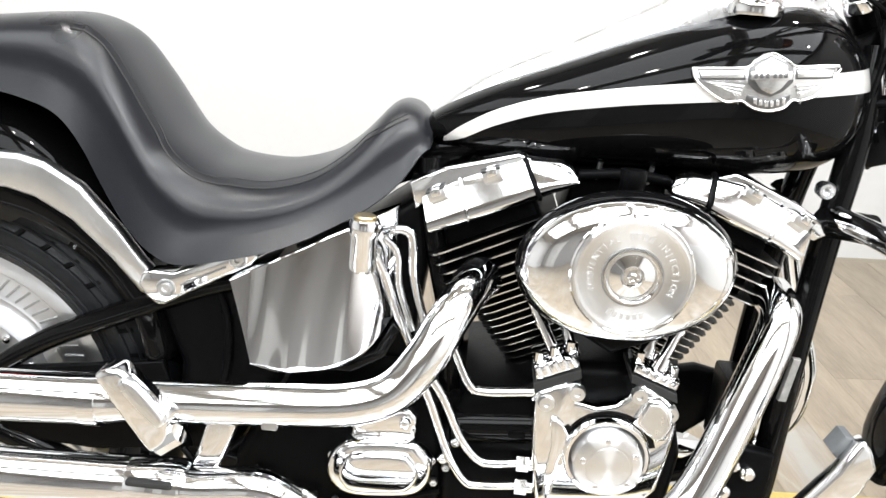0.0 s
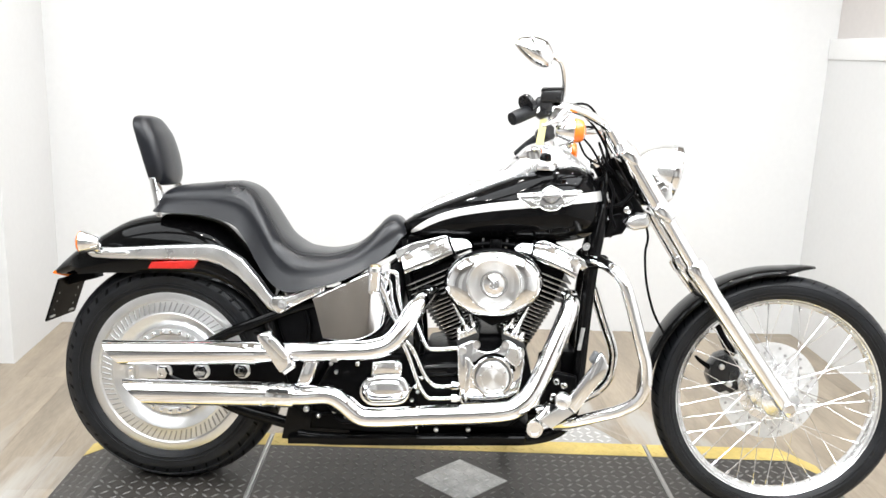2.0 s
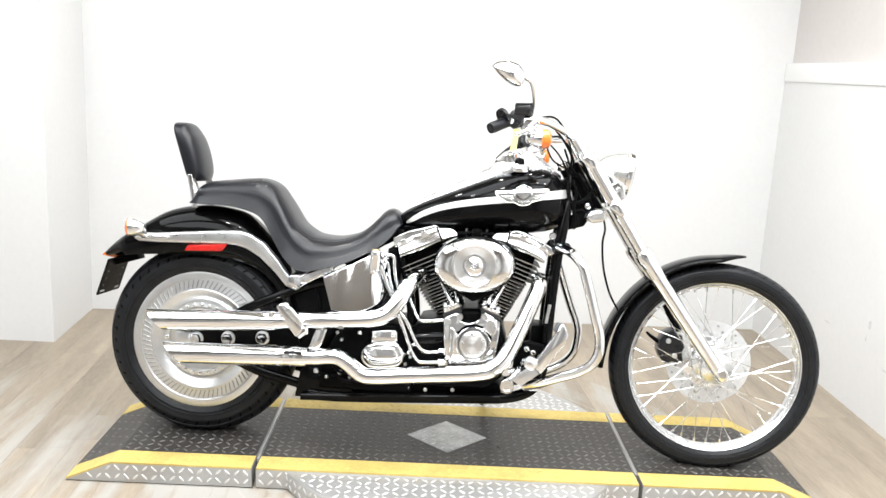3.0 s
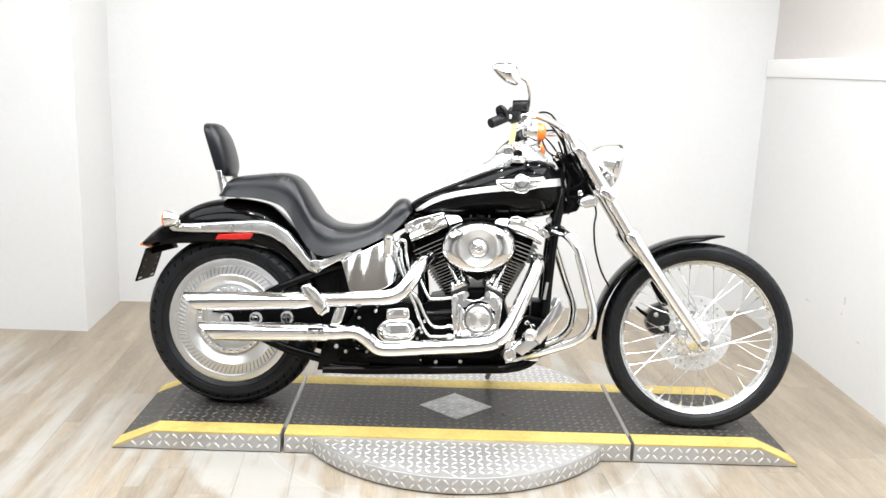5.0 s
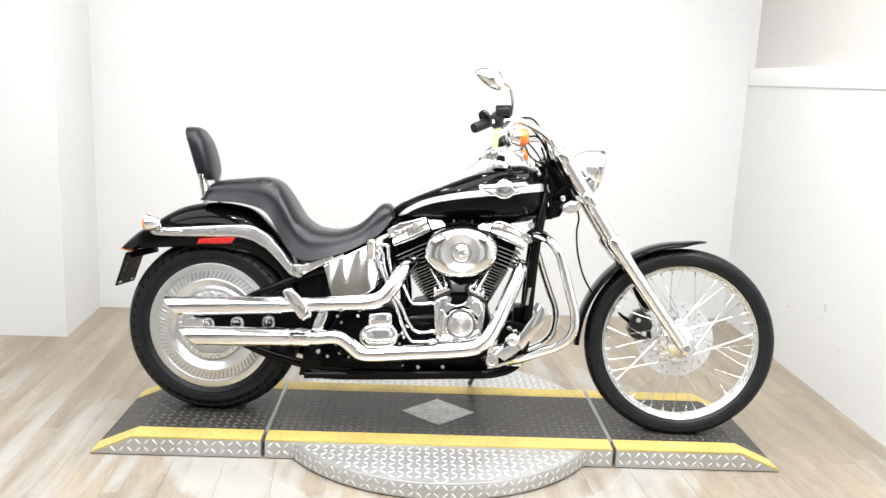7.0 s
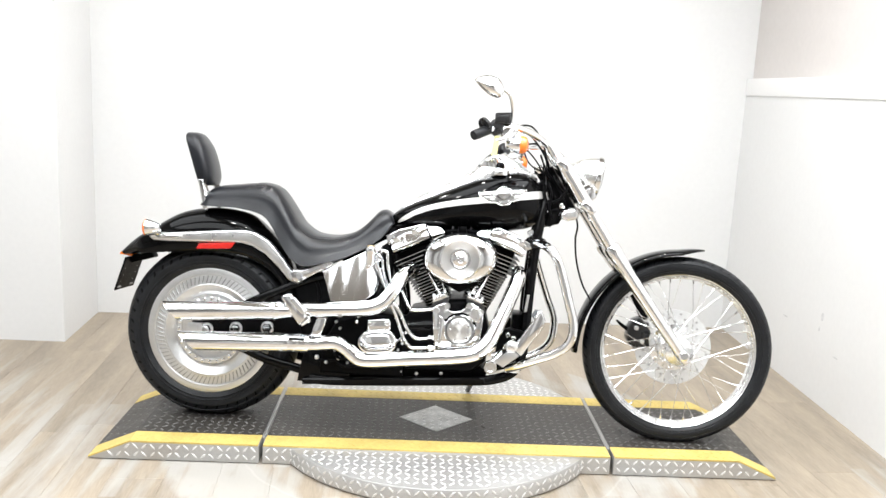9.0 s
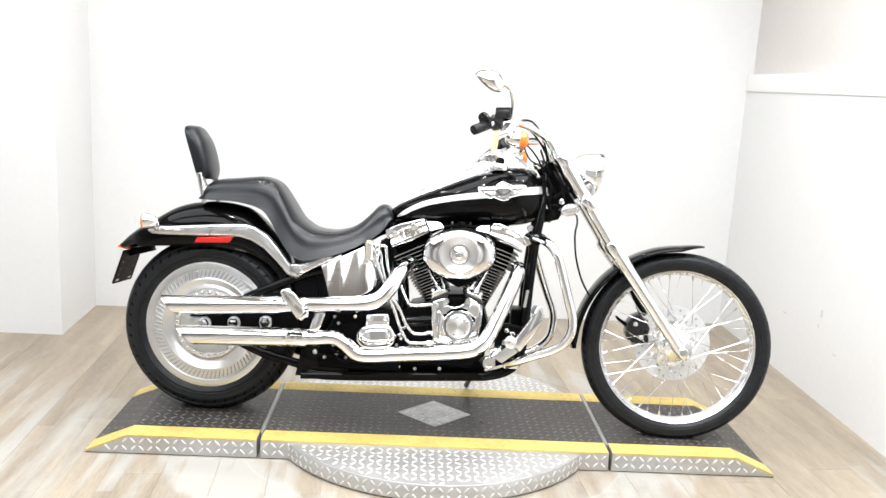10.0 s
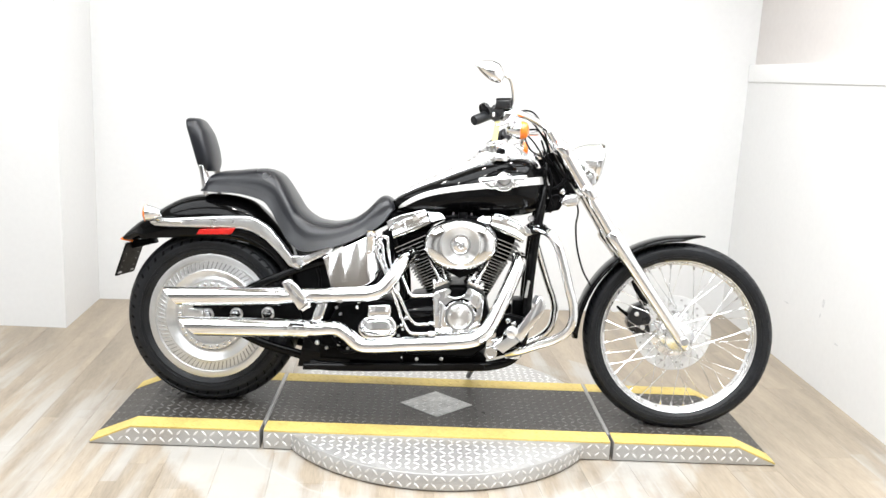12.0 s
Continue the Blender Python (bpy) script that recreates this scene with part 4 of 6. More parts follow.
STRIPE = [(0.66, 0.7705, 0.7635), (0.685, 0.7915, 0.773), (0.727, 0.8165, 0.7965), (0.788, 0.8395, 0.8195), (0.875, 0.86, 0.8385), (0.961, 0.875, 0.8515), (1.05, 0.8885, 0.863), (1.12, 0.8995, 0.873), (1.165, 0.906, 0.8785), (1.185, 0.908, 0.881)]
for s in (-1, 1):
    bm = bmesh.new()
    loops = []
    for x, t, b in spline(STRIPE, 8):
        loops.append([(x, s * (tank_side(x, z) + 0.0012), z) for z in np.linspace(t, b, 7)])
    rings(bm, loops, closed=False, caps=False)
    part("stripe", bm, SILVER, tank, "silver painted band", 60)


# winged badge on the tank, in plain shapes
def on_tank(bm, lift):
    """Bend a flat badge, drawn at y = 0, onto the near side of the tank."""
    for v in bm.verts:
        v.co.y = -tank_side(v.co.x, v.co.z) - lift - 0.0012 + v.co.y
    return bm


EX, EZ, EA = 1.041, 0.884, radians(5.5)


def badge(points):
    return [(EX + math.cos(EA) * u - math.sin(EA) * w, EZ + math.sin(EA) * u + math.cos(EA) * w) for u, w in points]


WINGS = [(-0.089, 0.0156), (-0.0285, 0.0165), (-0.0205, 0.0225), (-0.012, 0.028), (0.0, 0.0325), (0.012, 0.028), (0.0215, 0.022), (0.032, 0.0168), (0.0815, 0.0163), (0.0755, 0.003), (0.0675, -0.0085), (0.0525, -0.018), (0.037, -0.0222), (0.027, -0.0217), (0.018, -0.0305), (0.0, -0.0343), (-0.018, -0.0305), (-0.032, -0.022), (-0.0485, -0.0235), (-0.0638, -0.016), (-0.0797, -0.0034), (-0.0869, 0.0054)]


def fine_prism(outline, y0, y1, bevel, parts=6):
    dense = []
    for a, b in zip(outline, outline[1:] + outline[:1]):
        for k in range(parts):
            dense.append((a[0] + (b[0] - a[0]) * k / parts, a[1] + (b[1] - a[1]) * k / parts))
    bm = prism(dense, y0, y1, bevel, 2)
    bmesh.ops.triangulate(bm, faces=[f for f in bm.faces if len(f.verts) > 6])
    return bm


def badge_piece(name, points, height, material, bevel=0.0006, parts=4, label=""):
    return part(name, on_tank(fine_prism(badge(points), 0.0, -height, bevel, parts), 0.0), material, emblem, label)


emblem = part("badge", on_tank(fine_prism(badge(WINGS), 0.006, -0.002, 0.0008), 0.0), BADGE, tank, "chrome winged badge")
part("badge_rim", tube([(x, -tank_side(x, z) - 0.0036, z) for x, z in badge(WINGS + WINGS[:1])], 0.0015, 8, 3), FINEDGE, emblem, "bright badge rim")
badge_piece("shield_recess", [(-0.0255, 0.0165), (-0.019, 0.0215), (0.0, 0.0305), (0.019, 0.0215), (0.0265, 0.0155), (0.0265, -0.001), (0.015, -0.0115), (0.001, -0.0175), (-0.014, -0.0125), (-0.0255, -0.002)], 0.0028, BADGEDARK, label="dark recess round the shield")
badge_piece("shield", [(-0.0175, 0.0175), (-0.012, 0.0215), (0.0, 0.0275), (0.012, 0.0215), (0.019, 0.0175), (0.0195, 0.001), (0.012, -0.0085), (0.001, -0.0145), (-0.011, -0.009), (-0.0185, 0.001)], 0.0045, BADGE, label="grey metal shield")
badge_piece("shield_band", [(-0.0235, 0.002), (-0.0235, 0.0125), (0.0245, 0.0125), (0.0245, 0.002)], 0.0056, BADGE)
for u in (-0.0175, -0.0115, -0.0045, 0.004, 0.0105, 0.0165):
    badge_piece("letter_bar", [(u - 0.0021, 0.0045), (u - 0.0021, 0.0102), (u + 0.0021, 0.0102), (u + 0.0021, 0.0045)], 0.006, BADGEDARK, 0.0002, 1)
for s in (-1, 1):
    e = 0.083 if s < 0 else 0.0765
    badge_piece("wing_groove", [(s * 0.029, 0.0025), (s * 0.029, 0.0145), (s * (e + 0.001), 0.0145), (s * (e - 0.003), 0.0025)], 0.0025, BADGEDARK, 0.0002)
    badge_piece("wing_panel", [(s * 0.0305, 0.0045), (s * 0.0305, 0.0128), (s * (e - 0.001), 0.0128), (s * (e - 0.004), 0.0045)], 0.0036, FINEDGE, 0.0006)
    for k in range(5):
        a0, b0 = 0.03 + 0.0015 * k, 0.0735 - 0.0085 * k
        z0 = 0.0005 - 0.0034 * k
        drop = 0.0035 + 0.0012 * k
        badge_piece("feather", [(s * a0, z0 - 0.0042 - drop), (s * a0, z0 - 0.0012 - drop), (s * (a0 + b0) / 2, z0 - 0.001 - drop * 0.4), (s * b0, z0), (s * (b0 - 0.004), z0 - 0.003), (s * (a0 + b0) / 2, z0 - 0.0038 - drop * 0.4)], 0.0042, FINEDGE if k % 2 == 0 else BADGE, 0.0007, 3)
badge_piece("banner", [(-0.026, -0.0145), (-0.012, -0.0185), (0.001, -0.0215), (0.014, -0.0185), (0.0245, -0.0145), (0.0235, -0.021), (0.015, -0.0285), (0.0, -0.0315), (-0.016, -0.0285), (-0.0275, -0.0215)], 0.003, BADGEDARK, 0.0004)
for k in range(6):
    u = -0.0165 + 0.0066 * k
    w = -0.0222 - 0.0034 * (1 - (u / 0.0165) ** 2)
    badge_piece("letter_bar", [(u - 0.0021, w - 0.0034), (u - 0.0021, w + 0.0034), (u + 0.0021, w + 0.0034), (u + 0.0021, w - 0.0034)], 0.0042, FINEDGE, 0.0004, 1)

# console and instrument on the tank
CON = [(0.64, 0.797, 0.02, 0.02), (0.70, 0.848, 0.034, 0.03), (0.80, 0.901, 0.044, 0.04), (0.87, 0.939, 0.05, 0.053), (0.92, 0.969, 0.058, 0.067), (0.948, 0.997, 0.064, 0.084), (0.975, 1.022, 0.068, 0.1), (1.015, 1.034, 0.067, 0.107), (1.06, 1.027, 0.06, 0.098), (1.11, 0.998, 0.048, 0.074), (1.165, 0.953, 0.032, 0.04)]
loops = []
for x, zt, w, h in spline(CON, 6):
    row = [(x, w * math.copysign(abs(math.cos(a)) ** 0.7, math.cos(a)), zt - h + h * abs(math.sin(a)) ** 0.7) for a in np.linspace(0, math.pi, 21)]
    loops.append(row + [(x, -w, zt - h - 0.02), (x, w, zt - h - 0.02)])
bm = bmesh.new()
rings(bm, loops)
con = part("tank_console", bm, RIMCHROME, bike, "chrome console along the top of the tank", 50)
M = Matrix.Translation((0.99, 0, 1.006)) @ Matrix.Rotation(radians(-28), 4, "Y")
bm = lathe([(0.062, -0.03), (0.066, 0.0), (0.064, 0.008), (0.057, 0.008), (0.055, 0.003), (0.001, 0.003)], 40, axis="z")
bm.transform(M)
dial = part("speedometer", bm, CHROME, con, "round speedometer")
bm = lathe([(0.054, 0.0035), (0.054, 0.0045), (0.001, 0.0045)], 40, axis="z")
bm.transform(M)
part("dial_face", bm, SATIN, dial)
part("fuel_cap", lathe([(0.034, 0.0), (0.035, 0.004), (0.035, 0.012), (0.033, 0.018), (0.026, 0.024), (0.012, 0.027), (0.001, 0.0275)], 28, (1.026, -0.066, 0.957), "z"), CHROME, tank, "chrome fuel cap")

lock = part("ignition_switch", lathe([(0.016, 0.96), (0.017, 0.985), (0.016, 0.996), (0.011, 1.003), (0.001, 1.005)], 24, (1.024, -0.058, 0), "z"), BLACK, con, "black domed ignition switch")
part("lock_ring", lathe([(0.0165, 0.975), (0.019, 0.976), (0.019, 0.981), (0.0165, 0.983)], 24, (1.024, -0.058, 0), "z"), CHROME, lock)

# ---- seat ----
S_TOP = [(-0.068, 0.812), (-0.058, 0.838), (-0.035, 0.86), (0.0, 0.872), (0.061, 0.88), (0.115, 0.887), (0.168, 0.889), (0.213, 0.871), (0.247, 0.829), (0.272, 0.791), (0.299, 0.752), (0.334, 0.725), (0.37, 0.71), (0.435, 0.707), (0.496, 0.724), (0.536, 0.751), (0.562, 0.778), (0.585, 0.804), (0.605, 0.813), (0.628, 0.806), (0.645, 0.78)]
S_BOT = [(-0.068, 0.790), (0.0, 0.789), (0.062, 0.789), (0.125, 0.780), (0.173, 0.764), (0.205, 0.731), (0.238, 0.678), (0.27, 0.633), (0.303, 0.604), (0.342, 0.593), (0.413, 0.609), (0.475, 0.628), (0.537, 0.658), (0.582, 0.686), (0.612, 0.714), (0.634, 0.748), (0.645, 0.757)]
S_WID = [(-0.068, 0.088), (-0.04, 0.103), (0.0, 0.108), (0.1, 0.112), (0.2, 0.125), (0.28, 0.146), (0.36, 0.16), (0.45, 0.158), (0.53, 0.138), (0.59, 0.11), (0.63, 0.085), (0.645, 0.07)]


def seat_row(x):
    return interp(smooth_table("st", S_TOP), x) - 0.005, interp(smooth_table("sb", S_BOT), x), interp(smooth_table("sw", S_WID), x)


def seat_shoulder(x):
    """Height over which the side rolls into the top."""
    t, b, w = seat_row(x)
    return min(0.07, (t - b) * 0.58)


def seat_side(x, z):
    """Half width of the seat at a height."""
    t, b, w = seat_row(x)
    sh, d = seat_shoulder(x), t - b
    if z <= t - sh:
        k = max(0.0, (z - b) / max(1e-4, d - sh))
        return w * (0.9 + 0.15 * (1 - k) ** 1.1)
    k = min(1.0, (z - t + sh) / sh)
    return seat_side(x, t - sh - 1e-6) * max(0.0, 1 - k ** 2.1) ** (1 / 2.9)


def seat_ring(x):
    t, b, w = seat_row(x)
    sh = seat_shoulder(x)
    zs = [b + (t - sh - b) * k for k in (0.03, 0.08, 0.16, 0.3, 0.5, 0.7, 0.9)]
    zs += [t - sh + sh * math.sin(k * math.pi / 2) ** 0.8 for k in np.linspace(0.05, 0.985, 16)]
    right = [(w * 0.9, b + 0.001), (w * 0.985, b - 0.001)] + [(seat_side(x, z), z) for z in zs]
    return [(x, -y, z) for y, z in right] + [(x, 0, t)] + [(x, y, z) for y, z in reversed(right)]


xs = np.concatenate([np.linspace(-0.068, -0.03, 8), np.linspace(-0.02, 0.6, 80), np.linspace(0.606, 0.645, 9)])
bm = bmesh.new()
rings(bm, [seat_ring(x) for x in xs])
seat = part("seat", bm, LEATHER, bike, "black leather two-up seat", 70)
SEAM = [(0.175, 0.868), (0.203, 0.865), (0.23, 0.855), (0.25, 0.836), (0.267, 0.8), (0.285, 0.756), (0.303, 0.728), (0.324, 0.709), (0.35, 0.6945), (0.38, 0.69), (0.41, 0.693), (0.458, 0.707), (0.505, 0.728), (0.55, 0.754), (0.593, 0.782), (0.612, 0.792)]
for lift, r in ((0.0, 0.0016), (0.0055, 0.0008)):
    path = []
    for x, z in spline(SEAM, 4):
        z = min(z + lift, seat_row(x)[0] - 0.012 + lift)
        path.append((x, -seat_side(x, z) - 0.0002, z))
    part("seam_piping", tube(path, r, 8, smooth=False), PIPING, seat, "black stitched seam")

loops = []
for z, a, b, w in spline([(0.862, -0.074, -0.05, 0.055), (0.868, -0.083, -0.04, 0.078), (0.90, -0.094, -0.034, 0.088), (0.95, -0.11, -0.043, 0.09), (1.0, -0.127, -0.06, 0.087), (1.03, -0.138, -0.078, 0.078), (1.05, -0.143, -0.092, 0.056), (1.058, -0.14, -0.106, 0.026)], 5):
    c, d = (a + b) / 2, (b - a) / 2
    row = []
    for t in np.linspace(0, 2 * math.pi, 36, endpoint=False):
        cx, sy = math.cos(t), math.sin(t)
        k, e = (0.75, 0.7) if cx > 0 else (0.3, 0.28)
        row.append((c + d * math.copysign(abs(cx) ** k, cx), w * math.copysign(abs(sy) ** e, sy), z))
    loops.append(row)
bm = bmesh.new()
rings(bm, loops)
pad = part("backrest", bm, LEATHER, bike, "black padded passenger backrest", 70)
for s in (-1, 1):
    part("backrest_upright", prism([(-0.08, 0.885), (-0.062, 0.885), (-0.046, 0.795), (-0.042, 0.775), (-0.058, 0.775), (-0.062, 0.795)], s * 0.085 - 0.004, s * 0.085 + 0.004, 0.002), CHROME, pad, "flat chrome backrest bar")
    part("backrest_stay", tube([(-0.06, s * 0.08, 0.87), (-0.045, s * 0.08, 0.84), (-0.062, s * 0.083, 0.80)], 0.005, 8), CHROME, pad)

# ---- rear fender ----
F_TOP = [(-0.398, 0.589), (-0.33, 0.65), (-0.25, 0.703), (-0.173, 0.75), (-0.106, 0.772), (-0.03, 0.781), (0.05, 0.775), (0.113, 0.756), (0.18, 0.70), (0.24, 0.625), (0.29, 0.53), (0.315, 0.43)]
F_BOT = [(-0.372, 0.586), (-0.30, 0.599), (-0.225, 0.608), (-0.155, 0.613), (-0.086, 0.616), (-0.013, 0.619), (0.068, 0.614), (0.12, 0.604), (0.165, 0.588), (0.214, 0.555), (0.256, 0.5), (0.28, 0.42)]
loops = []
for tx, tz, bx, bz in spline([(*a, *b) for a, b in zip(F_TOP, F_BOT)], 6):
    k = min(1.0, 0.25 + (tx + 0.398) / 0.12)
    w = 0.104 * k
    row = []
    for p in np.linspace(-1, 1, 25):
        q = p * math.pi / 2
        y = w * math.copysign(abs(math.sin(q)) ** 0.75, p)
        d = 1 - abs(math.cos(q)) ** 0.62
        row.append((tx + (bx - tx) * d, y, tz + (bz - tz) * d))
    loops.append(row)
bm = bmesh.new()
rings(bm, loops, closed=False, caps=False)
rf = part("rear_fender", bm, BLACK, bike, "gloss black rear fender", 60)
mod = rf.modifiers.new("thickness", "SOLIDIFY")
mod.thickness, mod.offset = 0.003, -1

STRUT = [(-0.245, 0.676), (-0.235, 0.683), (-0.169, 0.685), (-0.072, 0.695), (0.02, 0.704), (0.085, 0.709), (0.12, 0.709), (0.152, 0.701), (0.20, 0.674), (0.249, 0.621), (0.279, 0.582), (0.31, 0.55), (0.322, 0.53), (0.31, 0.523), (0.275, 0.534), (0.234, 0.58), (0.185, 0.625), (0.137, 0.651), (0.10, 0.66), (0.073, 0.662), (0.0, 0.659), (-0.072, 0.656), (-0.169, 0.653), (-0.228, 0.654), (-0.243, 0.663)]
for s in (-1, 1):
    st = part("fender_strut", prism(STRUT, s * 0.098, s * 0.122, 0.009, 3), SATIN, bike, "polished fender strut")
    part("strut_trim", prism([(-0.235, 0.664), (-0.23, 0.676), (-0.13, 0.680), (-0.12, 0.674), (-0.13, 0.667)], s * 0.121, s * 0.131, 0.004), CHROME, st)
    rail = part("seat_rail_cover", prism([(0.284, 0.556), (0.289, 0.571), (0.303, 0.577), (0.33, 0.577), (0.424, 0.62), (0.435, 0.618), (0.44, 0.608), (0.432, 0.597), (0.35, 0.55), (0.318, 0.53), (0.308, 0.53), (0.294, 0.54)], s * 0.118, s * 0.146, 0.0045, 3), CHROME, bike, "chrome frame rail cover")
    part("cover_groove", tube([(0.34, s * 0.1462, 0.561), (0.4, s * 0.1462, 0.592)], 0.0017, 8, smooth=False), CASTING, rail)
    for x, z in ((0.321, 0.555), (0.415, 0.604)):
        part("cover_bolt", lathe([(0.0125, s * 0.145), (0.0125, s * 0.147), (0.011, s * 0.149), (0.0095, s * 0.1475), (0.0085, s * 0.1455), (0.0075, s * 0.152), (0.004, s * 0.152), (0.0035, s * 0.147), (0.0005, s * 0.147)], 20, (x, 0, z)), SATIN, rail)
part("side_reflector", prism([(-0.071, 0.631), (-0.06, 0.651), (0.07, 0.662), (0.072, 0.659), (0.058, 0.639), (0.05, 0.637)], -0.118, -0.103, 0.003), RED, rf, "red side reflector")
part("tail_reflector", prism([(-0.392, 0.588), (-0.386, 0.596), (-0.338, 0.588), (-0.345, 0.58)], -0.03, 0.03, 0.002), AMBER, rf)
plate = bmesh.new()
rings(plate, [[(-0.385, y, 0.458), (-0.381, y, 0.455), (-0.34, y, 0.58), (-0.346, y, 0.582)] for y in (-0.085, 0.085)])
pb = part("plate_bracket", plate, DARK, bike, "black empty number plate bracket")
for y in (-0.06, 0.05):
    part("bracket_slot", tube([(-0.3785, y - 0.012, 0.467), (-0.3785, y + 0.014, 0.467)], 0.0045, 8, smooth=False), BARE, pb)
    for z in (0.485, 0.51, 0.535):
        part("bracket_hole", tube([(-0.3785 + (z - 0.467) * 0.325, y, z), (-0.3785 + (z - 0.467) * 0.325, y + 0.004, z + 0.006)], 0.003, 8, smooth=False), BARE, pb)
part("bracket_arm", prism([(-0.35, 0.585), (-0.27, 0.6), (-0.262, 0.58), (-0.345, 0.555)], -0.03, 0.03, 0.005), DARK, pb)

# ---- frame ----
for s in (-1, 1):
    fr = part("frame_tube", tube([(1.195, s * 0.035, 0.93), (1.185, s * 0.06, 0.82), (1.168, s * 0.078, 0.70), (1.156, s * 0.085, 0.55), (1.149, s * 0.09, 0.40), (1.142, s * 0.095, 0.31), (1.115, s * 0.10, 0.245), (1.04, s * 0.11, 0.212), (0.9, s * 0.115, 0.2), (0.49, s * 0.12, 0.176), (0.37, s * 0.12, 0.178)], 0.0185, 16), BLACK, bike, "black frame tube")
    part("frame_rail", prism([(0.345, 0.158), (0.345, 0.18), (0.5, 0.188), (1.01, 0.222), (1.012, 0.2), (0.5, 0.166)], s * 0.13 - 0.012, s * 0.13 + 0.012, 0.004, 1), BLACK, fr)
    part("rear_plate", prism([(0.322, 0.165), (0.335, 0.24), (0.352, 0.31), (0.42, 0.3), (0.44, 0.225), (0.52, 0.205), (0.5, 0.168)], s * 0.115 - 0.008, s * 0.115 + 0.008, 0.004), BLACK, bike, "black frame plate")
    part("swingarm_tube", tube([(0.02, s * 0.098, 0.365), (0.124, s * 0.098, 0.437), (0.236, s * 0.098, 0.492), (0.347, s * 0.09, 0.539), (0.42, s * 0.08, 0.56)], [0.012, 0.015, 0.016, 0.016, 0.016], 14), BLACK, bike, "black swingarm tube")
    part("swingarm_tube", tube([(-0.03, s * 0.098, 0.322), (0.1, s * 0.098, 0.275), (0.2, s * 0.098, 0.235), (0.34, s * 0.09, 0.20)], 0.017, 14), BLACK, bike, "black swingarm tube")
    part("axle_plate", prism([(-0.075, 0.31), (-0.085, 0.35), (-0.07, 0.385), (0.1, 0.4), (0.3, 0.43), (0.34, 0.3), (0.2, 0.28), (0.0, 0.29)], s * 0.1 - 0.006, s * 0.1 + 0.006, 0.004), DARK, bike)
    for x in (-0.024, 0.085, 0.202):
        z = 0.335 + (x + 0.024) * 0.08
        part("axle_bolt", lathe([(0.019, s * 0.104), (0.019, s * 0.122), (0.016, s * 0.127), (0.006, s * 0.127), (0.005, s * 0.124), (0.0005, s * 0.124)], 6, (x, 0, z)), CHROME, bike)
        part("bolt_washer", lathe([(0.024, s * 0.104), (0.024, s * 0.108), (0.018, s * 0.109)], 24, (x, 0, z)), SATIN, bike)
part("axle_spacer", box(-0.09, -0.035, -0.13, -0.105, 0.318, 0.358, 0.004), SATIN, bike)
part("backbone", tube([(1.2, 0, 0.92), (0.9, 0, 0.80), (0.62, 0, 0.73), (0.45, 0, 0.62)], 0.03, 16), BLACK, bike, "black frame backbone")
part("inner_fender", prism([(0.27, 0.53), (0.33, 0.545), (0.41, 0.57), (0.46, 0.56), (0.47, 0.42), (0.40, 0.30), (0.34, 0.25), (0.305, 0.28), (0.315, 0.42)], -0.085, 0.085, 0.02), PLASTIC, bike, "black plastic inner fender")
part("inner_rib", tube([(0.37, -0.086, 0.54), (0.385, -0.09, 0.5), (0.387, -0.09, 0.44), (0.38, -0.086, 0.4)], 0.006, 10), PLASTIC, bike)
part("seat_post_frame", tube([(0.645, -0.07, 0.745), (0.655, -0.075, 0.66), (0.69, -0.08, 0.52), (0.70, -0.085, 0.4), (0.71, -0.09, 0.24)], 0.015, 12), BLACK, bike, "black frame tube")
part("seat_post_frame", tube([(0.645, 0.07, 0.745), (0.655, 0.075, 0.66), (0.69, 0.08, 0.52), (0.70, 0.085, 0.4), (0.71, 0.09, 0.24)], 0.015, 12), BLACK, bike, "black frame tube")
part("battery_box", prism([(0.47, 0.46), (0.43, 0.57), (0.55, 0.63), (0.64, 0.70), (0.655, 0.6), (0.64, 0.46)], -0.09, 0.1, 0.015), DARK, bike, "black battery box")

# ---- engine ----
part("crankcase", prism([(0.70, 0.235), (0.69, 0.38), (0.72, 0.44), (0.80, 0.46), (0.84, 0.5), (0.955, 0.505), (0.995, 0.47), (1.02, 0.38), (1.01, 0.28), (0.96, 0.235)], -0.135, 0.15, 0.02), DARK, bike, "black engine crankcase")
part("gearbox", prism([(0.4, 0.2), (0.41, 0.31), (0.47, 0.41), (0.56, 0.435), (0.69, 0.43), (0.71, 0.2)], -0.13, 0.14, 0.015), DARK, bike, "black gearbox housing")
part("primary_cover", prism([(0.42, 0.24), (0.43, 0.33), (0.5, 0.36), (0.7, 0.365), (0.95, 0.37), (1.0, 0.34), (0.97, 0.26), (0.85, 0.23), (0.5, 0.22)], 0.15, 0.22, 0.02), CHROME, bike, "chrome primary drive cover")

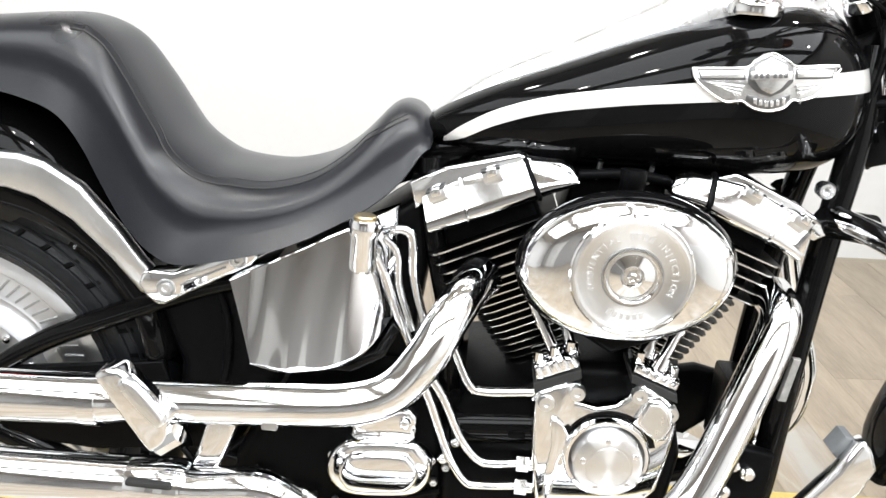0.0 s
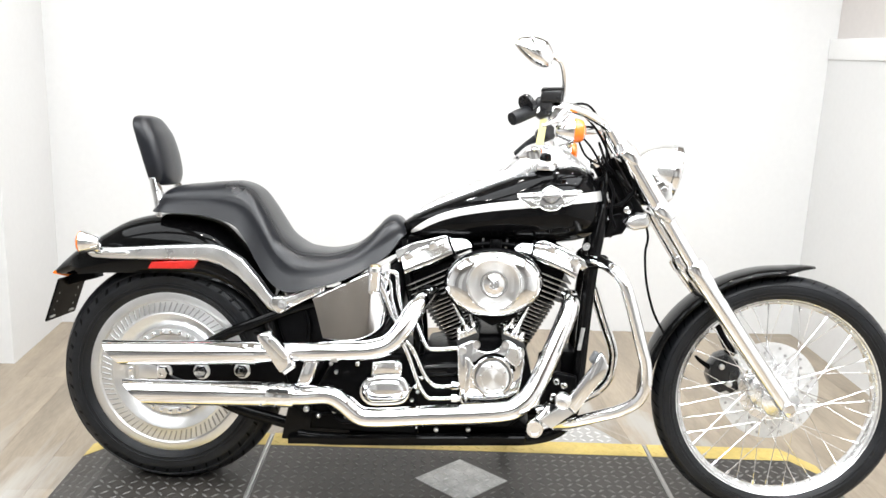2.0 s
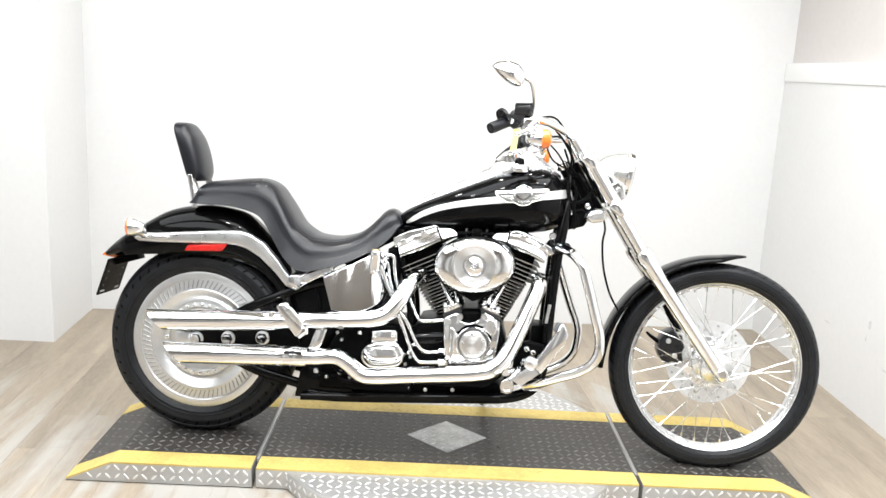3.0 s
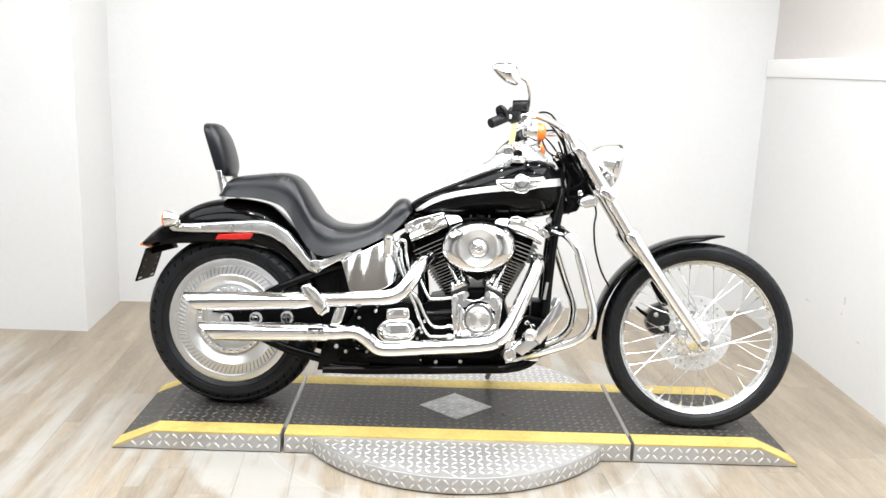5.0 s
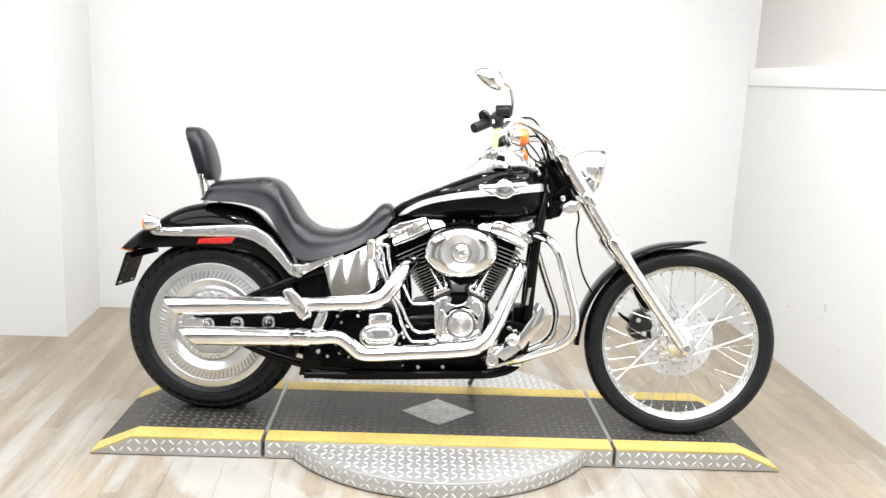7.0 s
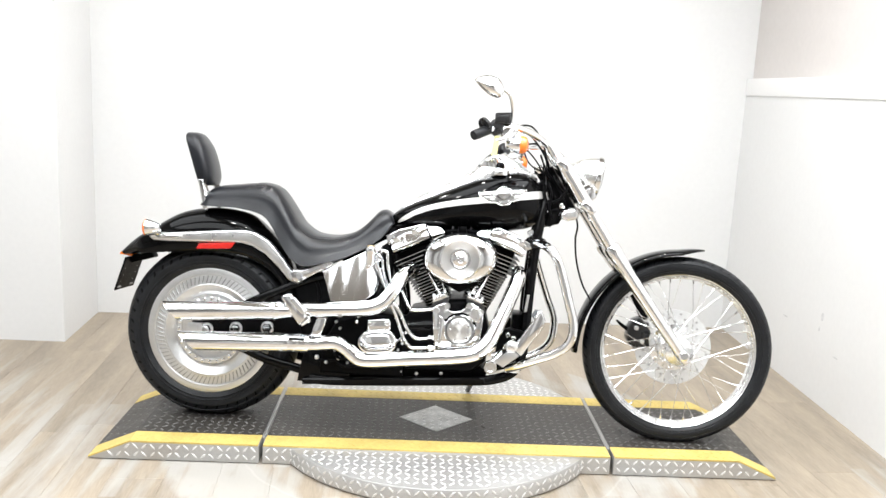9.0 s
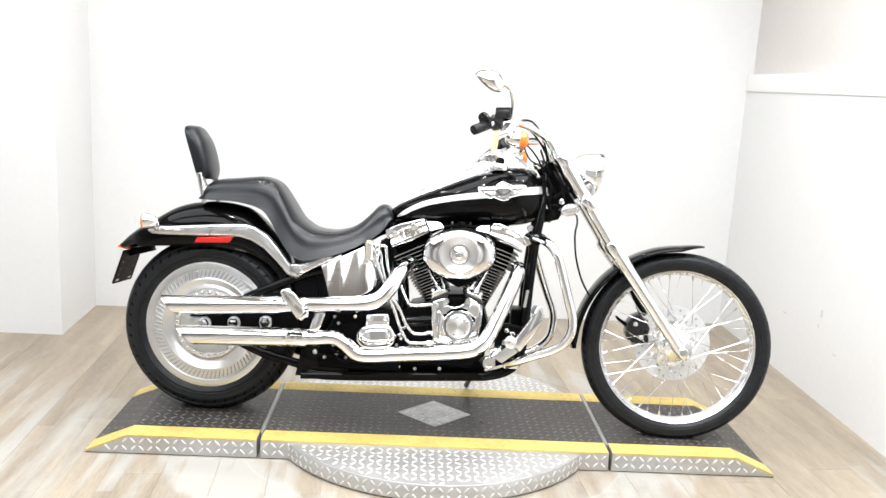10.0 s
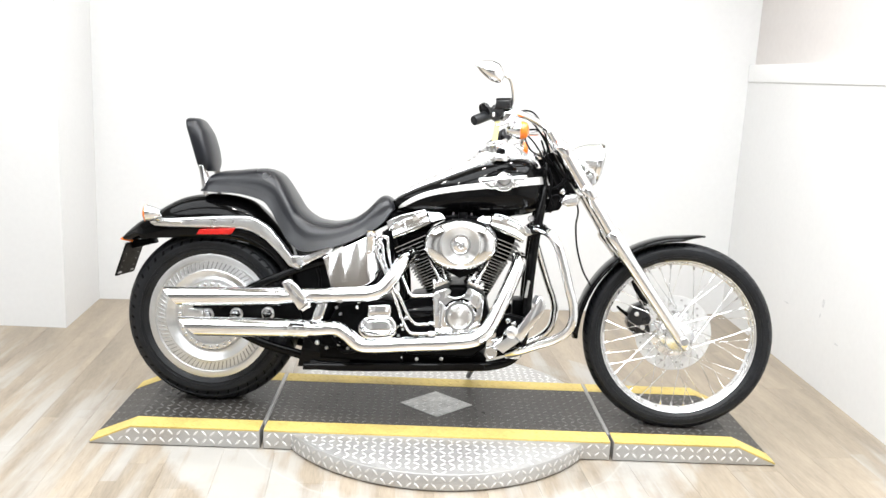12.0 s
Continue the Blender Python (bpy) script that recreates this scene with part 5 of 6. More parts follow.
for nm, ang in (("rear", 26.0), ("front", -18.6)):
    base = Matrix.Translation((0.905, 0, 0.31)) @ Matrix.Rotation(radians(-ang), 4, "Y")
    bm = lathe([(0.052, 0.15), (0.052, 0.35), (0.05, 0.36)], 32, axis="z")
    bm.transform(base)
    cyl = part("cylinder", bm, DARK, bike, "black finned engine cylinder")

    def fin(z, hx, hy, corner, th=0.0017):
        o = []
        for cx, cy in ((1, 1), (-1, 1), (-1, -1), (1, -1)):
            for a in np.linspace(0, math.pi / 2, 5):
                b = a + {(1, 1): 0, (-1, 1): math.pi / 2, (-1, -1): math.pi, (1, -1): 1.5 * math.pi}[(cx, cy)]
                o.append((cx * (hx - corner) + corner * math.cos(b), cy * (hy - corner) + corner * math.sin(b)))
        one = bmesh.new()
        f = [[one.verts.new((x, y, z + h)) for x, y in o] for h in (0, th)]
        one.faces.new(list(reversed(f[0])))
        one.faces.new(f[1])
        for k in range(len(o)):
            e = one.faces.new((f[0][k], f[0][(k + 1) % len(o)], f[1][(k + 1) % len(o)], f[1][k]))
            e.material_index = 1
        one.transform(base)
        return one

    for k in range(12):
        z = 0.182 + 0.0116 * k
        w = 0.054 + 0.0018 * k
        part("fin", fin(z, w, 0.058 + 0.0024 * k, 0.03), [DARK, FINEDGE], cyl)
    for k in range(5):
        z = 0.327 + 0.0145 * k
        part("head_fin", fin(z, 0.086 + 0.001 * k, 0.106, 0.02, 0.0021), [DARK, FINEDGE], cyl)
    bm = box(-0.066, 0.066, -0.08, 0.085, 0.315, 0.41, 0.01)
    bm.transform(base)
    part("cylinder_head", bm, DARK, cyl)

PROFILE = [(0.0, -0.096), (0.025, -0.106), (0.08, -0.112), (0.2, -0.1155), (0.4, -0.1205), (0.6, -0.1255), (0.76, -0.129), (0.83, -0.1285), (0.89, -0.1255), (0.95, -0.118), (1.0, -0.104)]


def rocker_tier(stations, back=0.09, inset=0.0):
    """A cover skinned along its length. stations: top x, z and bottom x, z."""
    loops = []
    (a, *_), (*_, b) = stations, stations
    first = [p + (q - p) * 0.03 for p, q in zip(stations[0], stations[1])]
    last = [p + (q - p) * 0.03 for p, q in zip(stations[-1], stations[-2])]
    rows = [(stations[0], 0.006), (first, 0.0), *[(s, 0.0) for s in stations[1:-1]], (last, 0.0), (stations[-1], 0.006)]
    for (tx, tz, bx, bz), pull in rows:
        row = [(tx, back, tz)]
        row += [(tx + (bx - tx) * v, y + pull + inset, tz + (bz - tz) * v) for v, y in PROFILE]
        loops.append(row + [(bx, back, bz)])
    bm = bmesh.new()
    rings(bm, loops)
    return bm


def rocker_line(tx, tz, bx, bz, out=0.0006):
    return [(tx + (bx - tx) * v, y - out, tz + (bz - tz) * v) for v, y in PROFILE]


ROCKERS = (
    ([(0.640, 0.702, 0.655, 0.651), (0.687, 0.729, 0.704, 0.671), (0.766, 0.763, 0.792, 0.711)],
     [(0.769, 0.762, 0.795, 0.712), (0.81, 0.763, 0.825, 0.727), (0.826, 0.76, 0.837, 0.733), (0.832, 0.753, 0.838, 0.736)],
     [(0.624, 0.717), (0.669, 0.741), (0.711, 0.753), (0.759, 0.767), (0.775, 0.762), (0.77, 0.745), (0.65, 0.695), (0.634, 0.682)],
     (0.687, 0.729, 0.706, 0.671), ((0.660, 0.7085, 26), (0.727, 0.7405, 22))),
    ([(1.006, 0.762, 0.998, 0.716), (1.045, 0.757, 1.03, 0.7), (1.1, 0.733, 1.085, 0.681), (1.136, 0.709, 1.12, 0.664)],
     [(0.953, 0.752, 0.951, 0.738), (0.957, 0.759, 0.955, 0.731), (0.98, 0.763, 0.975, 0.724), (1.003, 0.762, 0.995, 0.718)],
     [(1.0, 0.758), (1.03, 0.768), (1.06, 0.758), (1.115, 0.735), (1.15, 0.715), (1.156, 0.7), (1.14, 0.69), (1.01, 0.74)],
     (1.093, 0.736, 1.076, 0.685), ((1.052, 0.7465, -25), (1.117, 0.7185, -28))))
for main, end, upper, joint, notches in ROCKERS:
    rk = part("rocker_box", rocker_tier(main), CHROME, bike, "chrome rocker box", 50)
    part("rocker_end", rocker_tier(end, inset=0.007), CHROME, rk, sharp=50)
    part("rocker_lid", prism(upper, -0.108, 0.1, 0.004, 3), CHROME, rk)
    part("rocker_rib", tube(rocker_line(*joint), 0.0022, 8, smooth=False), CHROME, rk)
    e = main[-1] if main[0][0] < 0.9 else main[0]
    part("rocker_joint", tube(rocker_line(*e, out=-0.003), 0.0035, 8, smooth=False), DARK, rk)
    for x, z, turn in notches:
        place = Matrix.Translation((x, -0.12, z)) @ Matrix.Rotation(radians(-turn), 4, "Y")
        # the thin dark bar along each notch's top stands for its shadow
        for a, mt, nm in (((-0.012, 0.012, -0.0055, 0.01, -0.0085, 0.006, 0.002), SATIN, "rocker_recess"), ((-0.0125, 0.0125, -0.0062, 0.01, 0.004, 0.0062, 0.0008), GAP, "recess_shadow"), ((-0.006, 0.007, -0.009, 0.01, -0.002, 0.0075, 0.0015), CHROME, "rocker_bolt")):
            bm = box(*a)
            bm.transform(place)
            part(nm, bm, mt, rk)

# cam cover and timing cover
cam_cover = part("cam_cover", prism([(0.826, 0.318), (0.815, 0.39), (0.811, 0.445), (0.81, 0.472), (0.817, 0.479), (0.845, 0.492), (0.866, 0.495), (0.874, 0.48), (0.865, 0.468), (0.89, 0.464), (0.913, 0.47), (0.927, 0.482), (0.931, 0.495), (0.944, 0.5), (0.975, 0.484), (0.989, 0.474), (0.994, 0.445), (0.99, 0.4), (0.982, 0.352), (0.955, 0.318), (0.90, 0.303), (0.845, 0.302)], -0.125, -0.178, 0.007, 3), CHROME, bike, "chrome cam cover")
part("oil_pocket", prism([(0.936, 0.45), (0.95, 0.486), (0.966, 0.486), (0.982, 0.474), (0.988, 0.452), (0.98, 0.43), (0.968, 0.426)], -0.15, -0.187, 0.006, 3), CHROME, cam_cover)
part("pocket_face", prism([(0.944, 0.452), (0.954, 0.48), (0.965, 0.48), (0.976, 0.471), (0.981, 0.452), (0.974, 0.434), (0.968, 0.433)], -0.15, -0.1878, 0.001, 1), SATIN, cam_cover)
part("case_web", prism([(0.832, 0.44), (0.84, 0.445), (0.858, 0.425), (0.85, 0.385), (0.846, 0.34), (0.838, 0.325), (0.833, 0.36), (0.838, 0.41)], -0.15, -0.186, 0.006, 3, 2), CHROME, cam_cover)
part("web_hollow", prism([(0.85, 0.432), (0.857, 0.437), (0.863, 0.43), (0.857, 0.418), (0.851, 0.421)], -0.15, -0.1795, 0.0005, 1), BLACK, cam_cover)
part("timing_boss", lathe([(0.056, -0.165), (0.056, -0.186), (0.053, -0.191), (0.049, -0.191), (0.047, -0.186), (0.044, -0.18)], 56, (0.9095, 0, 0.3985), caps=False), CHROME, cam_cover, "raised chrome ring")
arc = [(0.911 + 0.062 * math.cos(a), 0.4 + 0.062 * math.sin(a)) for a in np.linspace(radians(15), radians(165), 22)] + [(0.911 + 0.0545 * math.cos(a), 0.4 + 0.0545 * math.sin(a)) for a in np.linspace(radians(165), radians(15), 22)]
part("cover_recess", prism(arc, -0.15, -0.1792, 0.0005, 1), BLACK, cam_cover, "gloss black recess")
tc = part("timing_cover", lathe([(0.043, -0.17), (0.0445, -0.2), (0.043, -0.206), (0.039, -0.2085), (0.03, -0.2095), (0.0295, -0.2085), (0.027, -0.2085), (0.0265, -0.21), (0.001, -0.2115)], 56, (0.9095, 0, 0.3985)), SPUN, cam_cover, "round brushed timing cover")
for k in range(5):
    a = 2 * math.pi * k / 5 + 0.5
    part("timing_screw", bolt(0.911 + 0.0345 * math.cos(a), -0.2088, 0.4 + 0.0345 * math.sin(a), 0.004, 0.0025, dome=True), CHROME, tc)
for x, z in ((0.825, 0.464), (0.862, 0.482), (0.940, 0.487), (0.982, 0.466)):
    part("cover_screw", lathe([(0.0105, -0.17), (0.0105, -0.182), (0.0095, -0.1845), (0.004, -0.1845), (0.0035, -0.181), (0.0005, -0.181)], 16, (x, 0, z)), SATIN, cam_cover)
for pts in ([(0.804, 0.508), (0.855, 0.532), (0.864, 0.512), (0.809, 0.486)], [(0.931, 0.527), (0.991, 0.506), (0.988, 0.491), (0.929, 0.513)]):
    lf = part("lifter_block", prism(pts, -0.1, -0.172, 0.008, 3), CHROME, bike, "chrome lifter block")
    (ax, az), (bx, bz), (cx, cz), (dx, dz) = pts
    part("gasket", prism([(dx, dz - 0.013), (dx - 0.002, dz), (cx, cz), (cx + 0.003, cz - 0.013)], -0.1, -0.1725, 0.002), GAP, lf)
    for k in (0.1, 0.3, 0.5, 0.7, 0.9):
        part("rib", tube([(ax + (bx - ax) * k, -0.172, az + (bz - az) * k - 0.002), (dx + (cx - dx) * k, -0.172, dz + (cz - dz) * k + 0.008)], 0.0038, 8, smooth=False), CHROME, lf)
    for k in (0.12, 0.5, 0.88):
        part("lifter_bolt", tube([(ax + (bx - ax) * k, -0.155, az + (bz - az) * k), (ax + (bx - ax) * k, -0.155, az + (bz - az) * k + 0.012)], 0.006, 8, smooth=False), CHROME, lf)
for x0, z0, x1, z1, y0, y1 in ((0.84, 0.505, 0.775, 0.618, -0.155, -0.12), (0.855, 0.515, 0.818, 0.625, -0.14, -0.11), (0.962, 0.515, 1.012, 0.625, -0.155, -0.12), (0.948, 0.525, 0.978, 0.63, -0.14, -0.11)):
    pr = part("pushrod_tube", tube([(x0, y0, z0), (x1, y1, z1)], 0.0075, 14, smooth=False), CHROME, bike, "chrome pushrod tube")
    dx, dz, dy = (x1 - x0), (z1 - z0), (y1 - y0)
    part("collar", tube([(x0, y0, z0), (x0 + dx * 0.14, y0 + dy * 0.14, z0 + dz * 0.14)], 0.011, 14, smooth=False), CHROME, pr)
    part("collar", tube([(x0 + dx * 0.42, y0 + dy * 0.42, z0 + dz * 0.42), (x0 + dx * 0.47, y0 + dy * 0.47, z0 + dz * 0.47)], 0.0095, 14, smooth=False), CHROME, pr)

# air cleaner
AC, TURN5 = (0.8985, 0, 0.6525), radians(5)
airc = part("air_cleaner", lathe([(1.0, -0.158), (1.02, -0.166), (1.018, -0.178), (0.985, -0.186), (0.96, -0.185)], 80, AC, sx=0.1305, sz=0.0925, turn=TURN5), BLACK, bike, "oval chrome air cleaner on a black backing plate")
part("cover", lathe([(0.985, -0.176), (0.985, -0.186), (0.965, -0.197), (0.91, -0.207), (0.80, -0.2135), (0.6, -0.2165), (0.3, -0.2175), (0.003, -0.2175)], 80, AC, sx=0.1305, sz=0.0905, turn=TURN5), CHROME, airc, "oval chrome cover")
insert = part("insert_disc", lathe([(0.069, -0.214), (0.069, -0.221), (0.066, -0.2235), (0.0635, -0.2225), (0.062, -0.2215), (0.034, -0.2215), (0.0335, -0.22), (0.0005, -0.22)], 64, (0.8995, 0, 0.656)), SPUN, airc, "round brushed insert with an engraved ring")
part("rim_groove", lathe([(0.0735, -0.213), (0.073, -0.2195), (0.071, -0.2215), (0.0685, -0.2195), (0.0685, -0.213)], 64, (0.8995, 0, 0.656), caps=False), CHROME, insert)
part("ring_groove", lathe([(0.0365, -0.2212), (0.0362, -0.2224), (0.0345, -0.2224), (0.0342, -0.2212)], 64, (0.8995, 0, 0.656), caps=False), CASTING, insert)
part("centre_cone", lathe([(0.034, -0.2195), (0.0335, -0.2245), (0.0315, -0.2245), (0.0295, -0.2205), (0.028, -0.2195), (0.014, -0.2245), (0.012, -0.2285), (0.0105, -0.2285), (0.0085, -0.2245), (0.0005, -0.2245)], 64, (0.8995, 0, 0.656)), CHROME, insert, "polished cone")
part("centre_bolt", bolt(0.8995, -0.224, 0.656, 0.006, 0.006, 6), CHROME, insert)
part("intake_snout", tube([(0.90, -0.10, 0.70), (0.90, -0.13, 0.745), (0.90, -0.13, 0.765)], 0.016, 14), DARK, bike)
part("intake_manifold", prism([(0.825, 0.68), (0.835, 0.745), (0.87, 0.755), (0.93, 0.755), (0.955, 0.745), (0.96, 0.68)], -0.07, 0.07, 0.012), DARK, bike, "black intake manifold")
part("fuel_rail", tube([(0.84, -0.08, 0.742), (0.9, -0.085, 0.75), (0.955, -0.08, 0.745)], 0.007, 10), PLASTIC, bike)
for x in (0.862, 0.928):
    part("injector_clip", tube([(x, -0.075, 0.738), (x + 0.003, -0.082, 0.762)], 0.0035, 8, smooth=False), SATIN, bike)

part("backing_bracket", prism([(0.84, 0.56), (0.90, 0.53), (0.97, 0.56), (0.95, 0.64), (0.85, 0.64)], -0.16, -0.05, 0.01), DARK, bike, "black intake housing")


def ring_text(words, r, start, step, size, top=True):
    bm = bmesh.new()
    for k, ch in enumerate(words):
        if ch == " ":
            continue
        cu = bpy.data.curves.new("glyph", "FONT")
        cu.body, cu.size, cu.extrude, cu.align_x, cu.align_y, cu.resolution_u = ch, size, 0.0003, "CENTER", "CENTER", 2
        tmp = bpy.data.objects.new("glyph", cu)
        me = tmp.to_mesh()
        a = radians(start - step * k)
        one = bmesh.new()
        one.from_mesh(me)
        tmp.to_mesh_clear()
        bpy.data.objects.remove(tmp)
        bpy.data.curves.remove(cu)
        merge(bm, one, Matrix.Translation((0.8995 + r * math.cos(a), -0.2224, 0.656 + r * math.sin(a))) @ Matrix.Rotation(math.pi / 2 - a, 4, "Y") @ Matrix.Rotation(radians(90), 4, "X"))
    return bm


part("lettering", ring_text("SEQUENTIAL", 0.049, 204, 9.6, 0.0105), ETCH, insert, "frosted engraved lettering")
part("lettering", ring_text("INJECTION", 0.049, 58, 9.6, 0.0105), ETCH, insert, "frosted engraved lettering")
for a in (98, 89, 80, 71, 290, 281, 272, 263, 254, 245):
    piece = box(-0.0022, 0.0022, -0.0004, 0.0004, -0.0036, 0.0036)
    piece.transform(Matrix.Translation((0.8995 + 0.049 * math.cos(radians(a)), -0.2224, 0.656 + 0.049 * math.sin(radians(a)))) @ Matrix.Rotation(radians(90 - a), 4, "Y"))
    part("letter_bar", piece, ETCH, insert)

# gearbox side cover
tr = part("clutch_release_cover", prism([(0.545, 0.325), (0.553, 0.355), (0.58, 0.374), (0.65, 0.381), (0.675, 0.368), (0.687, 0.34), (0.68, 0.312), (0.655, 0.296), (0.585, 0.289), (0.556, 0.302)], -0.12, -0.172, 0.012, 4, 4), CHROME, bike, "chrome gearbox side cover")
part("raised_panel", prism([(0.563, 0.33), (0.572, 0.352), (0.59, 0.362), (0.645, 0.367), (0.662, 0.356), (0.67, 0.338), (0.663, 0.32), (0.645, 0.309), (0.588, 0.304), (0.57, 0.314)], -0.16, -0.183, 0.007, 3, 4), CHROME, tr)
part("gearbox_top_cover", prism([(0.573, 0.37), (0.577, 0.412), (0.65, 0.42), (0.662, 0.41), (0.662, 0.376)], -0.11, -0.155, 0.008, 3), CHROME, bike, "chrome gearbox top cover")
for x, z in ((0.585, 0.4), (0.646, 0.403), (0.549, 0.332), (0.683, 0.339), (0.535, 0.4), (0.715, 0.372), (0.7, 0.345)):
    part("case_bolt", bolt(x, -0.155 if x > 0.57 and x < 0.66 else -0.135, z, 0.008, 0.01, dome=True), CHROME, bike)
part("starter_motor", tube([(0.705, -0.12, 0.39), (0.708, -0.12, 0.39), (0.815, -0.12, 0.4), (0.822, -0.12, 0.4)], [0.022, 0.026, 0.026, 0.02], 28, smooth=False), BLACK, bike, "black starter motor")
part("starter_slot", box(0.783, 0.807, -0.1475, -0.14, 0.39, 0.402, 0.003), DARK, bike)
part("starter_plate", box(0.70, 0.82, -0.12, -0.09, 0.41, 0.43, 0.006), DARK, bike)

for pts, r in (([(0.69, -0.13, 0.53), (0.705, -0.14, 0.50), (0.725, -0.15, 0.465), (0.745, -0.15, 0.456), (0.81, -0.15, 0.463)], 0.0062), ([(0.655, -0.15, 0.49), (0.69, -0.155, 0.45), (0.72, -0.155, 0.39), (0.745, -0.155, 0.36), (0.765, -0.155, 0.355), (0.80, -0.15, 0.357)], 0.0062), ([(0.64, -0.15, 0.5), (0.675, -0.155, 0.44), (0.705, -0.155, 0.365), (0.732, -0.155, 0.324), (0.755, -0.155, 0.32), (0.803, -0.15, 0.322)], 0.0062), ([(0.60, -0.13, 0.655), (0.622, -0.14, 0.663), (0.636, -0.14, 0.652), (0.64, -0.14, 0.61), (0.65, -0.14, 0.57), (0.675, -0.15, 0.5)], 0.006), ([(0.585, -0.15, 0.64), (0.605, -0.145, 0.60), (0.625, -0.145, 0.55), (0.66, -0.15, 0.48)], 0.006), ([(0.60, -0.14, 0.65), (0.618, -0.14, 0.63), (0.624, -0.14, 0.585), (0.645, -0.145, 0.53)], 0.005)):
    part("oil_line", tube(pts, r, 12), CHROME, bike, "chrome oil line")
for x, z in ((0.803, 0.357), (0.804, 0.322), (0.813, 0.463)):
    ft = part("line_fitting", tube([(x - 0.004, -0.15, z), (x + 0.012, -0.15, z)], 0.0115, 6, smooth=False), CHROME, bike)
    part("fitting_collar", tube([(x + 0.012, -0.15, z), (x + 0.02, -0.15, z)], 0.009, 12, smooth=False), CHROME, ft)

# oil tank
T_LOW = spline([(0.444, 0.476), (0.478, 0.472), (0.511, 0.473), (0.55, 0.481), (0.59, 0.503), (0.62, 0.545)], 9)
T_TOP = spline([(0.407, 0.578), (0.445, 0.599), (0.485, 0.62), (0.539, 0.648), (0.582, 0.668), (0.612, 0.682)], 9)
T_OUT = [(0.4, -0.1665), (0.43, -0.1675), (0.47, -0.169), (0.51, -0.169), (0.55, -0.165), (0.58, -0.157), (0.6, -0.147), (0.615, -0.135), (0.63, -0.12)]
loops = []
for lo, hi_ in zip(T_LOW, T_TOP):
    row = [(lo[0], -0.08, lo[1])]
    for v in (0.0, 0.006, 0.012, 0.018, 0.03, 0.1, 0.25, 0.4, 0.55, 0.7, 0.85, 0.97, 0.982, 0.988, 0.994, 1.0):
        e = max(0.0, (0.018 - v) / 0.018, (v - 0.982) / 0.018)
        x, z = lo * (1 - v) + hi_ * v
        wave = 0.0011 * math.sin(66 * x + 9 * z) + 0.0006 * math.sin(127 * x - 16 * z)
        row.append((x, interp(smooth_table("oil", T_OUT), x) + 0.275 * (z - 0.53) + wave + 0.0005 * e ** 2, z))
    loops.append(row + [(hi_[0], -0.08, hi_[1])])
bm = bmesh.new()
rings(bm, loops)
ot = part("oil_tank", bm, CHROME, bike, "chrome wrap-around oil tank", 60)
part("filler_neck", lathe([(0.012, 0.608), (0.0165, 0.612), (0.0175, 0.618), (0.0175, 0.654), (0.0195, 0.658), (0.0195, 0.672), (0.0175, 0.677), (0.001, 0.677)], 28, (0.577, -0.158, 0), "z"), CHROME, ot, "chrome oil filler neck")
part("filler_cap", lathe([(0.0145, 0.6765), (0.0145, 0.68), (0.0125, 0.682), (0.001, 0.6825)], 20, (0.577, -0.158, 0), "z"), BRASS, ot, "brass-coloured cap")
part("tank_mount", prism([(0.452, 0.462), (0.455, 0.474), (0.56, 0.478), (0.6, 0.50), (0.62, 0.54), (0.63, 0.53), (0.612, 0.49), (0.57, 0.464)], -0.15, -0.1, 0.004), BLACK, bike)

# exhaust
def muffler(x0, z0, x1, z1, r, cut, y=-0.25):
    """A slash-cut silencer from its tip at x0 to its front at x1."""
    bm = bmesh.new()
    loops = []
    for k, (u, rr) in enumerate([(0.0, r), (0.02, r), (0.85, r), (0.9, r), (0.97, r * 0.88), (1.0, r * 0.82)]):
        row = []
        for a in np.linspace(0, 2 * math.pi, 32, endpoint=False):
            c, s = math.cos(a), math.sin(a)
            x = x0 + (x1 - x0) * u
            if k < 2:
                x += cut * (0.5 - 0.5 * s) + (0.006 if k else 0)
            row.append((x, y + rr * c, z0 + (z1 - z0) * u + rr * s))
        loops.append(row)
    inner = [[(x + 0.001, y + (py - y) * 0.93, z0 + (pz - z0) * 0.93) for x, py, pz in loops[0]], [(x + 0.09, y + (py - y) * 0.9, z0 + (pz - z0) * 0.9) for x, py, pz in loops[0]]]
    rings(bm, list(reversed(inner)) + loops, caps=True)
    return bm


m1 = part("muffler", muffler(-0.137, 0.42, 0.31, 0.444, 0.0315, 0.06), CHROME, bike, "chrome slash-cut muffler")
m2 = part("muffler", muffler(-0.082, 0.317, 0.36, 0.333, 0.033, 0.075), CHROME, bike, "chrome slash-cut muffler")
part("exhaust_pipe", tube([(0.29, -0.25, 0.443), (0.37, -0.25, 0.449), (0.5, -0.248, 0.459), (0.585, -0.243, 0.467), (0.635, -0.235, 0.487), (0.668, -0.222, 0.528), (0.69, -0.2, 0.568), (0.71, -0.16, 0.592), (0.73, -0.11, 0.6)], 0.0258, 28), CHROME, bike, "chrome exhaust header pipe")
part("exhaust_pipe", tube([(0.35, -0.25, 0.333), (0.40, -0.25, 0.333), (0.475, -0.249, 0.34), (0.515, -0.247, 0.322), (0.56, -0.245, 0.288), (0.61, -0.243, 0.284), (0.72, -0.24, 0.295), (0.93, -0.235, 0.316), (0.985, -0.228, 0.338), (1.022, -0.212, 0.38), (1.066, -0.18, 0.48), (1.1, -0.15, 0.565), (1.112, -0.125, 0.597), (1.112, -0.08, 0.607)], 0.0262, 28), CHROME, bike, "chrome exhaust header pipe")
